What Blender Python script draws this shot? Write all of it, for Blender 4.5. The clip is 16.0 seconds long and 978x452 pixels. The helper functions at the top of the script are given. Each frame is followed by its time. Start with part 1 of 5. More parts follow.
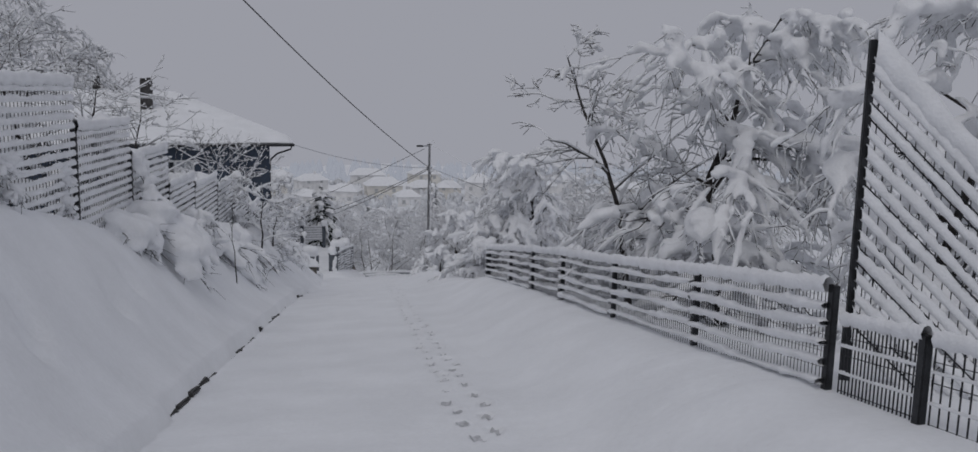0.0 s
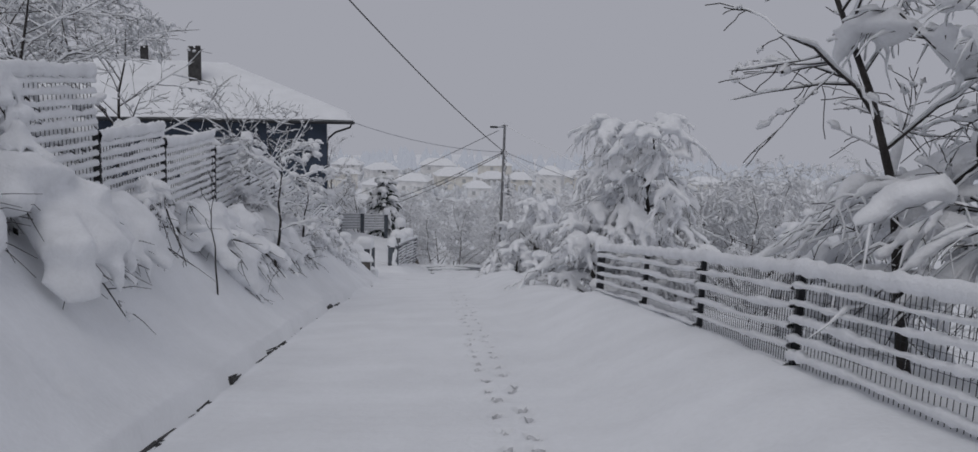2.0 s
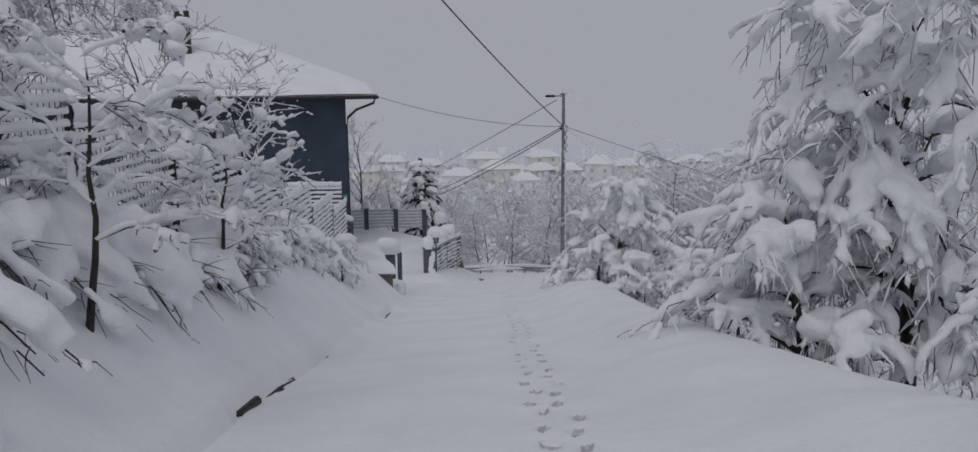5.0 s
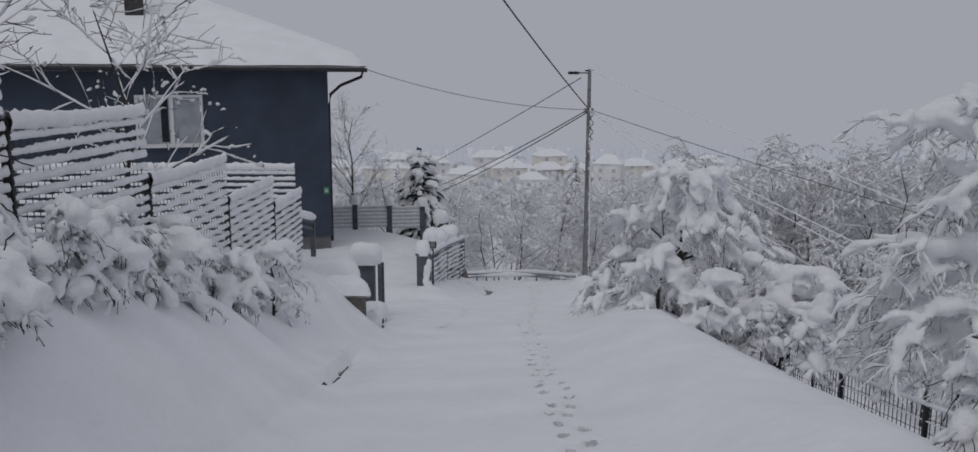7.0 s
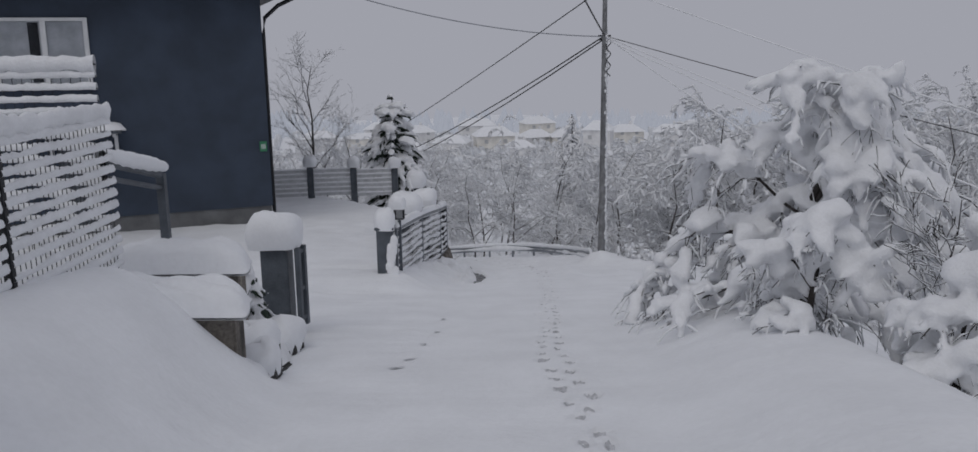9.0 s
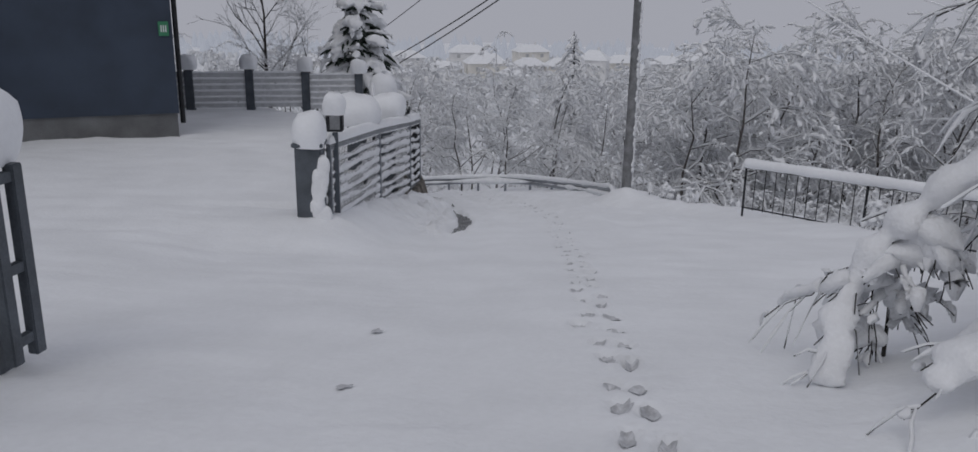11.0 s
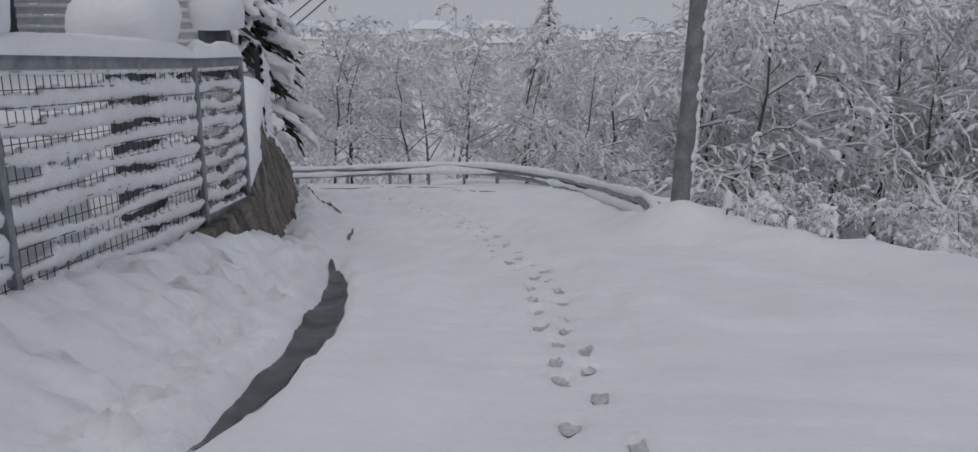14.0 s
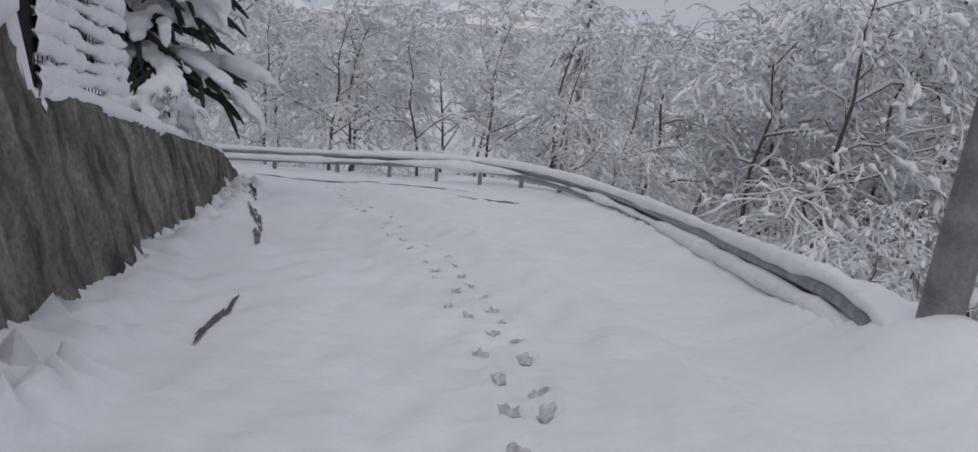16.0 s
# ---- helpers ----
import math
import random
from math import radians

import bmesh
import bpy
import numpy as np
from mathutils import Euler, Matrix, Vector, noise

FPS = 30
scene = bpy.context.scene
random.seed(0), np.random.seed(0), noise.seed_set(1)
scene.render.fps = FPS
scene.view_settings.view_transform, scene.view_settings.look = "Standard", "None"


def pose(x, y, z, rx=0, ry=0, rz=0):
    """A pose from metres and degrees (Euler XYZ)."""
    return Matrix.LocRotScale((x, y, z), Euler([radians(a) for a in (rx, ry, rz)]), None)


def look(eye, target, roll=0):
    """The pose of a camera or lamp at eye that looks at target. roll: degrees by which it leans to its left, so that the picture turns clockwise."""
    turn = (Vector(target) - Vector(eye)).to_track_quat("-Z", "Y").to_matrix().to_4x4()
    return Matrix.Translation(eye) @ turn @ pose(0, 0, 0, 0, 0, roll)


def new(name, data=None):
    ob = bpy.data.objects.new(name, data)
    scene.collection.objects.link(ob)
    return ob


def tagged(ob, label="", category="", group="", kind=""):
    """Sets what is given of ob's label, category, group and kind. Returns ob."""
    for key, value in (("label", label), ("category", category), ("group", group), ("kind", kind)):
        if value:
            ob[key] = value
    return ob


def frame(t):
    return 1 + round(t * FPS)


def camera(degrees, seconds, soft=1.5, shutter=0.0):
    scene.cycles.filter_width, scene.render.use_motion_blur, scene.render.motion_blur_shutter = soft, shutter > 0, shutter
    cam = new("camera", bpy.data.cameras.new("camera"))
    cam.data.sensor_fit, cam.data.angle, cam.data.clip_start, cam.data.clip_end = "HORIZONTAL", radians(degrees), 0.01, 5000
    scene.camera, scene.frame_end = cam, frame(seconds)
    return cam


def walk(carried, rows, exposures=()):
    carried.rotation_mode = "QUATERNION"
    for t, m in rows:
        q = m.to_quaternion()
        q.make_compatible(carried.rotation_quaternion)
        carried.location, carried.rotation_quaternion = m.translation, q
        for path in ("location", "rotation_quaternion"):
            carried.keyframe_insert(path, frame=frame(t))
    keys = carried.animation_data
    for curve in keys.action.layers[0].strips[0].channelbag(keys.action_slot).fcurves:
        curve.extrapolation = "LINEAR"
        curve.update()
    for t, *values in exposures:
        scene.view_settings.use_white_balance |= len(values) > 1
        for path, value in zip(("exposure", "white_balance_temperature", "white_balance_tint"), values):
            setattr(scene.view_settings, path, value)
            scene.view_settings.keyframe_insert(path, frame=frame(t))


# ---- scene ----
cam = camera(59.0, 16.0)
PATH = [
    (0, (0.252, 0.381, 1.161), (0.518, 2.34, 0.859), 1.3),
    (0.5, (0.286, 1.771, 0.932), (0.529, 3.733, 0.632), 1.9),
    (1, (0.32, 3.195, 0.689), (0.509, 5.162, 0.376), 2.4),
    (1.5, (0.366, 4.561, 0.473), (0.515, 6.531, 0.162), 2.1),
    (2, (0.406, 5.962, 0.239), (0.514, 7.933, -0.084), 2.0),
    (2.5, (0.421, 7.361, 0.002), (0.505, 9.333, -0.323), 1.6),
    (3, (0.423, 8.739, -0.226), (0.49, 10.711, -0.551), 1.2),
    (3.5, (0.405, 10.108, -0.448), (0.438, 12.08, -0.78), 1.0),
    (4, (0.398, 11.438, -0.671), (0.41, 13.41, -1.007), 0.3),
    (6.5, (0.302, 18.484, -1.844), (0.299, 20.455, -2.183), -1.0),
    (7, (0.225, 20.032, -2.089), (0.209, 22.003, -2.428), 0.1),
    (7.5, (0.178, 21.703, -2.425), (0.171, 23.675, -2.759), 2.2),
    (8, (0.146, 23.541, -2.8), (0.145, 25.508, -3.159), 3.4),
    (8.5, (0.133, 25.193, -3.121), (0.14, 27.16, -3.483), 2.5),
    (9, (0.123, 26.817, -3.454), (0.135, 28.776, -3.86), -0.8),
    (9.5, (0.083, 28.399, -3.806), (0.101, 30.336, -4.305), 1.5),
    (10, (0.088, 29.961, -4.187), (0.111, 31.889, -4.72), 1.2),
    (12.5, (0.424, 37.129, -5.706), (0.49, 39.039, -6.295), 0.9),
    (13, (0.546, 38.745, -6.026), (0.629, 40.653, -6.621), 0.8),
    (13.5, (0.678, 40.29, -6.323), (0.778, 42.196, -6.921), 0.6),
    (14, (0.79, 41.771, -6.625), (0.902, 43.674, -7.228), 1.1),
    (14.5, (0.898, 43.176, -6.896), (1.014, 45.078, -7.505), 1.5),
    (15, (0.991, 44.543, -7.177), (1.102, 46.446, -7.783), 2.3),
    (15.5, (0.965, 45.77, -7.41), (1.075, 47.67, -8.026), 3.8),
    (16, (1.029, 47.117, -7.683), (1.105, 49.014, -8.313), 5.3),
]
walk(cam, [(t, look(eye, target, roll)) for t, eye, target, roll in PATH], exposures=[(0, -0.1), (2, 0.0), (8, 0.0), (12.5, 0.06), (14.5, 0.15), (16, 0.28)])

# ---- light ----
world = bpy.data.worlds.new("overcast")
scene.world = world
world.use_nodes = True
wn, wl = world.node_tree.nodes, world.node_tree.links
wn.clear()
sky = wn.new("ShaderNodeTexSky")
sky.sky_type, sky.sun_disc = "NISHITA", False
sky.sun_elevation, sky.sun_rotation, sky.dust_density = radians(38), radians(200), 4.0
cloud = wn.new("ShaderNodeMixRGB")
cloud.inputs[0].default_value = 0.98
cloud.inputs[2].default_value = (4.12, 4.22, 4.78, 1)
back = wn.new("ShaderNodeBackground")
back.inputs[1].default_value = 0.083
wout = wn.new("ShaderNodeOutputWorld")
wl.new(sky.outputs[0], cloud.inputs[1])
wl.new(cloud.outputs[0], back.inputs[0])
wl.new(back.outputs[0], wout.inputs[0])
sun = new("sun", bpy.data.lights.new("sun", "SUN"))
sun.data.energy, sun.data.angle, sun.data.color = 0.5, radians(40), (1.0, 0.97, 0.93)
sun.matrix_world = look((0, 0, 60), (18, 40, 0))

# ---- materials ----


def material(name, colour, rough=0.8, metal=0.0, vary=0.12, scale=3.0, bump=0.2, fine=40.0, tint=None, streak=None):
    """Principled surface with two scales of variation and fine relief."""
    m = bpy.data.materials.new(name)
    m.use_nodes = True
    n, l = m.node_tree.nodes, m.node_tree.links
    b = n["Principled BSDF"]
    b.inputs["Roughness"].default_value, b.inputs["Metallic"].default_value = rough, metal
    geo = n.new("ShaderNodeNewGeometry")
    big, small = n.new("ShaderNodeTexNoise"), n.new("ShaderNodeTexNoise")
    big.inputs["Scale"].default_value, small.inputs["Scale"].default_value = scale, fine
    big.inputs["Detail"].default_value, small.inputs["Detail"].default_value = 4, 5
    if streak:
        way = n.new("ShaderNodeMapping")
        way.inputs["Scale"].default_value = streak
        l.new(geo.outputs["Position"], way.inputs["Vector"])
        l.new(way.outputs[0], big.inputs["Vector"])
    else:
        l.new(geo.outputs["Position"], big.inputs["Vector"])
    l.new(geo.outputs["Position"], small.inputs["Vector"])
    ramp = n.new("ShaderNodeValToRGB")
    c = Vector(colour)
    other = Vector(tint) if tint else c * (1 - 2.2 * vary)
    ramp.color_ramp.elements[0].position, ramp.color_ramp.elements[1].position = 0.35, 0.68
    ramp.color_ramp.elements[0].color, ramp.color_ramp.elements[1].color = (*other, 1), (*(c * (1 + 0.4 * vary)), 1)
    l.new(big.outputs["Fac"], ramp.inputs["Fac"])
    mix = n.new("ShaderNodeMixRGB")
    mix.blend_type = "MULTIPLY"
    mix.inputs[0].default_value = min(1.0, 3 * vary)
    l.new(ramp.outputs[0], mix.inputs[1])
    l.new(small.outputs["Fac"], mix.inputs[2])
    bright = n.new("ShaderNodeBrightContrast")
    bright.inputs["Bright"].default_value = 0.0
    gain = n.new("ShaderNodeMixRGB")
    gain.blend_type = "MULTIPLY"
    gain.inputs[0].default_value = 1.0
    up = 1 + min(1.0, 3 * vary) * 0.6
    gain.inputs[2].default_value = (up, up, up, 1)
    l.new(mix.outputs[0], gain.inputs[1])
    l.new(gain.outputs[0], b.inputs["Base Color"])
    bp = n.new("ShaderNodeBump")
    bp.inputs["Strength"].default_value, bp.inputs["Distance"].default_value = bump, 0.02
    l.new(small.outputs["Fac"], bp.inputs["Height"])
    l.new(bp.outputs[0], b.inputs["Normal"])
    return m


SNOW = material("snow", (0.86, 0.875, 0.9), 0.7, vary=0.03, scale=1.3, bump=0.35, fine=22)
SNOWTREE = material("clinging_snow", (0.86, 0.872, 0.895), 0.75, vary=0.04, scale=5, bump=0.5, fine=45)
BARK = material("bark", (0.13, 0.118, 0.113), 0.9, vary=0.25, scale=6, bump=0.6, fine=60)
DEEPBARK = material("wet_bark", (0.05, 0.043, 0.04), 0.85, vary=0.25, scale=6, bump=0.6, fine=60)
NEEDLE = material("needles", (0.035, 0.055, 0.04), 0.8, vary=0.25, scale=8, bump=0.5, fine=80)
IRON = material("dark_iron", (0.035, 0.037, 0.042), 0.55, metal=0.4, vary=0.2, scale=9, bump=0.2, fine=90)
ZINC = material("galvanised_steel", (0.33, 0.35, 0.38), 0.45, metal=0.7, vary=0.15, scale=12, bump=0.15, fine=80)
BLUE = material("navy_render", (0.045, 0.062, 0.094), 0.8, vary=0.12, scale=1.2, bump=0.25, fine=130)
PLINTH = material("grey_plinth", (0.17, 0.175, 0.18), 0.85, vary=0.15, scale=2, bump=0.3, fine=70)
CONCRETE = material("stained_concrete", (0.25, 0.225, 0.195), 0.9, vary=0.3, scale=2.6, bump=1.0, fine=30, tint=(0.06, 0.055, 0.05), streak=(1.0, 2.2, 0.7))
STONE = material("kerb_stone", (0.07, 0.068, 0.068), 0.8, vary=0.25, scale=5, bump=0.6, fine=40)
# grey of slush marks and of the shade painted inside the footprints
SLUSH_AND_SHADE = material("slush_and_print_shade", (0.66, 0.67, 0.7), 0.6, vary=0.15, scale=20, bump=0.6, fine=60)
# wet asphalt, also the colour of the shade painted along the wheel track
ASPHALT_AND_SHADE = material("wet_asphalt_and_track_shade", (0.07, 0.071, 0.076), 0.25, vary=0.2, scale=4, bump=0.4, fine=120)
GREYPOST = material("grey_blue_post", (0.10, 0.115, 0.135), 0.6, vary=0.15, scale=5, bump=0.25, fine=60)
GREYWOOD = material("grey_board", (0.27, 0.28, 0.295), 0.75, vary=0.15, scale=6, bump=0.3, fine=60)
PALEBOARD = material("pale_grey_board", (0.62, 0.63, 0.645), 0.7, vary=0.1, scale=6, bump=0.3, fine=60)
WHITE = material("white_frame", (0.7, 0.71, 0.72), 0.4, vary=0.04, scale=5, bump=0.05, fine=60)
POLE = material("grey_pole", (0.25, 0.255, 0.265), 0.75, vary=0.2, scale=5, bump=0.3, fine=50)
CABLE = material("black_cable", (0.02, 0.02, 0.022), 0.6, vary=0.1, scale=10, bump=0.1, fine=80)
CREAM = material("cream_render", (0.8, 0.78, 0.73), 0.9, vary=0.08, scale=0.4, bump=0.1, fine=5)
PALE = material("pale_render", (0.8, 0.8, 0.8), 0.9, vary=0.08, scale=0.4, bump=0.1, fine=5)
# glows in the sky's grey, for the backdrop sheet that stands in for fog
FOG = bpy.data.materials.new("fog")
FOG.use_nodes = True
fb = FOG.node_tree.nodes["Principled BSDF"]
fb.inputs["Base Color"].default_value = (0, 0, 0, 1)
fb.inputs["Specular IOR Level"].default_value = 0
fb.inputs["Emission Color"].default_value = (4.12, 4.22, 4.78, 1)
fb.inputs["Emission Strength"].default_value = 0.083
# grey glow puts the haze of distance into the far firs
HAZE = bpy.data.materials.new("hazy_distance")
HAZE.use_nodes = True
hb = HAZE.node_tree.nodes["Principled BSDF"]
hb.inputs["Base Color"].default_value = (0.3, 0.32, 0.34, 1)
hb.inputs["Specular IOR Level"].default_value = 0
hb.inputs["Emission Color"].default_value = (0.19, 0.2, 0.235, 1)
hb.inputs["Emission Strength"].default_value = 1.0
# paler bark for the far trees, haze of distance put into its colour
HAZED_BARK = material("hazed_bark", (0.33, 0.32, 0.325), 0.9, vary=0.2, scale=6, bump=0.5, fine=60)
# snow colour, its dark tones lifted to paint in the haze of distance
FARWOOD = material("distant_snowy_hazed_woods", (0.8, 0.82, 0.85), 0.95, vary=0.14, scale=0.4, bump=0.3, fine=2.0)
GREEN = material("green_plate", (0.04, 0.22, 0.11), 0.5, vary=0.05, scale=9, bump=0.05, fine=80)
CURTAIN = material("grey_curtain", (0.5, 0.51, 0.52), 0.9, vary=0.1, scale=3, bump=0.2, fine=20)
# ---- building blocks ----


def mesh_np(name, verts, faces, mat, smooth=False):
    """Mesh data from arrays: verts (n, 3), faces (m, 4) or (m, 3)."""
    verts, faces = np.asarray(verts, np.float32), np.asarray(faces, np.int32)
    me = bpy.data.meshes.new(name)
    k = faces.shape[1]
    me.vertices.add(len(verts))
    me.vertices.foreach_set("co", verts.ravel())
    me.loops.add(faces.size)
    me.loops.foreach_set("vertex_index", faces.ravel())
    me.polygons.add(len(faces))
    me.polygons.foreach_set("loop_start", np.arange(0, faces.size, k, dtype=np.int32))
    me.polygons.foreach_set("loop_total", np.full(len(faces), k, np.int32))
    if smooth:
        me.polygons.foreach_set("use_smooth", np.ones(len(faces), bool))
    me.update(calc_edges=True)
    me.validate()
    me.materials.append(mat)
    return me


def bm_mesh(name, bm, mat, smooth=False):
    me = bpy.data.meshes.new(name)
    bm.normal_update()
    bm.to_mesh(me)
    bm.free()
    for p in me.polygons:
        p.use_smooth = smooth
    me.materials.append(mat)
    return me


def child(ob, parent, label=""):
    ob.parent = parent
    if label:
        ob["label"] = label
    return ob


def part(name, bm, mat, parent, label="", smooth=False):
    """One mesh object under a thing, from a bmesh or ready mesh data; coordinates in the parent's space."""
    data = bm if isinstance(bm, bpy.types.Mesh) else bm_mesh(name, bm, mat, smooth)
    return child(new(name, data), parent, label)


def thing(name, label, category, at=(0, 0, 0), group="", kind="", rz=0.0):
    ob = new(name)
    ob.location = at
    ob.rotation_euler = (0, 0, rz)
    return tagged(ob, label, category, group, kind)


def box(bm, x0, x1, y0, y1, z0, z1, bevel=0.0):
    r = bmesh.ops.create_cube(bm, size=1.0)
    for v in r["verts"]:
        v.co = Vector(((x0 + x1) / 2 + v.co.x * (x1 - x0), (y0 + y1) / 2 + v.co.y * (y1 - y0), (z0 + z1) / 2 + v.co.z * (z1 - z0)))
    if bevel:
        es = list({e for v in r["verts"] for e in v.link_edges})
        bmesh.ops.bevel(bm, geom=es, offset=bevel, segments=2, affect="EDGES")
    return bm


def boxed(*dims, bevel=0.0):
    return box(bmesh.new(), *dims, bevel=bevel)


def tubes(P, R, sides, squash=1.0, lift=0.0):
    """Tubes along M polylines of K points: P (M, K, 3), R (M, K). Returns verts and quads."""
    M, K, _ = P.shape
    T = np.gradient(P, axis=1)
    T /= np.linalg.norm(T, axis=2, keepdims=True) + 1e-9
    ref = np.where(np.abs(T[..., 2:]) > 0.9, np.array([1.0, 0, 0]), np.array([0, 0, 1.0]))
    S = np.cross(T, ref)
    S /= np.linalg.norm(S, axis=2, keepdims=True) + 1e-9
    U = np.cross(S, T)
    a = np.arange(sides) * 2 * np.pi / sides + 0.3
    V = P[:, :, None] + R[:, :, None, None] * (np.cos(a)[None, None, :, None] * S[:, :, None] + squash * np.sin(a)[None, None, :, None] * U[:, :, None])
    V[..., 2] += lift * R[:, :, None]
    idx = np.arange(M * K * sides).reshape(M, K, sides)
    nxt = np.roll(idx, -1, axis=2)
    F = np.stack([idx[:, :-1], nxt[:, :-1], nxt[:, 1:], idx[:, 1:]], -1).reshape(-1, 4)
    return V.reshape(-1, 3), F


def join(chunks):
    vs, fs, n = [], [], 0
    for v, f in chunks:
        vs.append(v)
        fs.append(f + n)
        n += len(v)
    return np.concatenate(vs), np.concatenate(fs)


def hump(nx, ny, sx, sy, h, rng, power=4.0, rough=0.1):
    """A pillow of snow with a flat underside, sx by sy and h high, as verts and quads."""
    u, v = np.meshgrid(np.linspace(-1, 1, nx), np.linspace(-1, 1, ny), indexing="ij")
    r = (np.abs(u) ** power + np.abs(v) ** power)
    top = h * np.clip(1 - r, 0, 1) ** (0.5)
    for k in range(3):
        a, b, c, d = rng.uniform(1, 4, 4)
        top *= 1 + rough * np.sin(a * u * 2 + b * v + c * 3) * np.cos(d * v * 2 - c)
    bulge = 1 + 0.05 * np.sin(3 * u + 2 * v)
    X, Y = u * sx / 2 * bulge, v * sy / 2 * bulge
    edge = (np.abs(u) > 0.999) | (np.abs(v) > 0.999)
    V = np.stack([X, Y, np.where(edge, 0, np.maximum(top, 0.01))], -1).reshape(-1, 3)
    idx = np.arange(nx * ny).reshape(nx, ny)
    F = np.stack([idx[:-1, :-1], idx[1:, :-1], idx[1:, 1:], idx[:-1, 1:]], -1).reshape(-1, 4)
    B = V.copy()
    B[:, 2] = -0.02
    return np.concatenate([V, B]), np.concatenate([F, F[:, ::-1] + len(V)])


def dome(sx, sy, h, rng, under=0.06):
    """A rounded cap of snow that bulges over its support."""
    nu, nv = 20, 12
    th, ph = np.meshgrid(np.linspace(0, 2 * np.pi, nu, endpoint=False), np.linspace(0, 1, nv), indexing="ij")
    prof_r = np.where(ph < 0.45, 0.9 + 0.1 * np.sin(ph / 0.45 * np.pi / 2), np.clip(np.cos(np.clip((ph - 0.45) / 0.55, 0, 1) * np.pi / 2), 0, 1) ** 0.55)
    prof_z = np.where(ph < 0.45, ph / 0.45 * 0.45, 0.45 + 0.55 * np.sin(np.clip((ph - 0.45) / 0.55, 0, 1) * np.pi / 2) ** 1.2)
    sq = 1 / np.maximum(np.abs(np.cos(th)), np.abs(np.sin(th))) ** 0.45
    k = rng.uniform(0, 6, 4)
    wob = 1 + 0.08 * np.sin(2 * th + k[0]) + 0.05 * np.sin(3 * th + k[1] + 3 * ph)
    V = np.stack([sx / 2 * prof_r * sq * np.cos(th) * wob, sy / 2 * prof_r * sq * np.sin(th) * wob, -under + (h + under) * prof_z * (1 + 0.05 * np.sin(th + k[2]))], -1)
    V = V * (1 + 0.045 * waves(V[..., 0] * 1.3 + V[..., 2], V[..., 1] * 1.3 - V[..., 2], int(k[3] * 1000), 0.45 * sx))[..., None]
    idx = np.arange(nu * nv).reshape(nu, nv)
    nxt = np.roll(idx, -1, axis=0)
    F = np.stack([idx[:, :-1], nxt[:, :-1], nxt[:, 1:], idx[:, 1:]], -1).reshape(-1, 4)
    return V.reshape(-1, 3), F


def sstep(a, b, x):
    t = np.clip((x - a) / (b - a), 0, 1)
    return t * t * (3 - 2 * t)


def waves(x, y, seed, scale):
    r = np.random.RandomState(seed)
    out = 0
    for _ in range(6):
        a, f, p = r.uniform(0, 6.28), r.uniform(0.6, 1.7) / scale, r.uniform(0, 6.28)
        out = out + np.sin((np.cos(a) * x + np.sin(a) * y) * f * 6.28 + p)
    return out / 6


# ---- the lie of the land ----
ROAD_Y = [-60, -10, 0, 13.4, 19.2, 34.7, 48.9, 58, 70, 90, 140, 300, 420, 2500]
ROAD_Z = [9, 1.3, -0.26, -2.36, -3.27, -6.32, -9.24, -11.2, -14.1, -19.5, -26, -38, -41, -41]
BANK_Y = [-10, 5, 10, 13, 18.8, 25.4, 30, 34, 36.2]
BANK_Z = [2.6, 0.8, -0.25, -1.05, -1.95, -3.3, -4.6, -5.2, -6.4]
WALL_Y = [42.6, 46, 49, 53.4, 57.6, 62.4, 66, 70]
WALL_X = [-1.6, -1.2, -0.8, -1.3, -2.03, -3.05, -4.5, -7.0]
RAIL = [(3.2, 50.6), (3.22, 51.25), (3.4, 53.5), (3.55, 57), (3.6, 61), (3.3, 64.5), (2.3, 67.5), (0.8, 69.3), (-1, 70), (-3, 69.6), (-5.5, 68.5), (-9, 66.5)]
RAIL_Z = [-9.5, -9.3, -9.85, -10.63, -11.53, -12.27, -12.85, -13.25, -13.5, -13.5, -13.3, -12.9]
WALL_TOP_Y = [45.8, 48.0, 49.0, 49.3, 50.0, 50.9, 51.5, 51.62, 52.2, 54.3, 56.5, 58.6, 60.5, 61.5]
WALL_TOP_Z = [-8.5, -8.62, -8.64, -8.45, -8.28, -8.1, -8.18, -8.68, -8.78, -9.45, -10.1, -10.75, -11.5, -12.0]
_dense = np.linspace(-60, 2500, 25601)
_kern = np.exp(-np.linspace(-2, 2, 31) ** 2)
_kern /= _kern.sum()
_smooth = np.convolve(np.pad(np.interp(_dense, ROAD_Y, ROAD_Z), 15, mode="edge"), _kern, "valid")


def road_z(y):
    return np.interp(y, _dense, _smooth)


def kerb_x(y):
    return np.interp(y, [0, 20, 29, 34.7, 36.2, 38], [-1.42, -1.5, -1.5, -1.8, -2.1, -2.1])


HOLE_Y, HOLE_X = [44.4, 45.0, 46.4, 47.5, 48.6, 49.4, 50.4], [-0.18, -0.1, 0.04, 0.02, -0.07, -0.22, -0.3]
STEPS_Y = [4, 7.2, 16.3, 26.4, 34.6, 41.7, 48, 52, 54, 58.5, 60.5, 64]
STEPS_X = [1.12, 1.02, 0.86, 0.74, 0.76, 1.28, 1.55, 1.25, 0.9, -0.25, -0.7, -1.7]


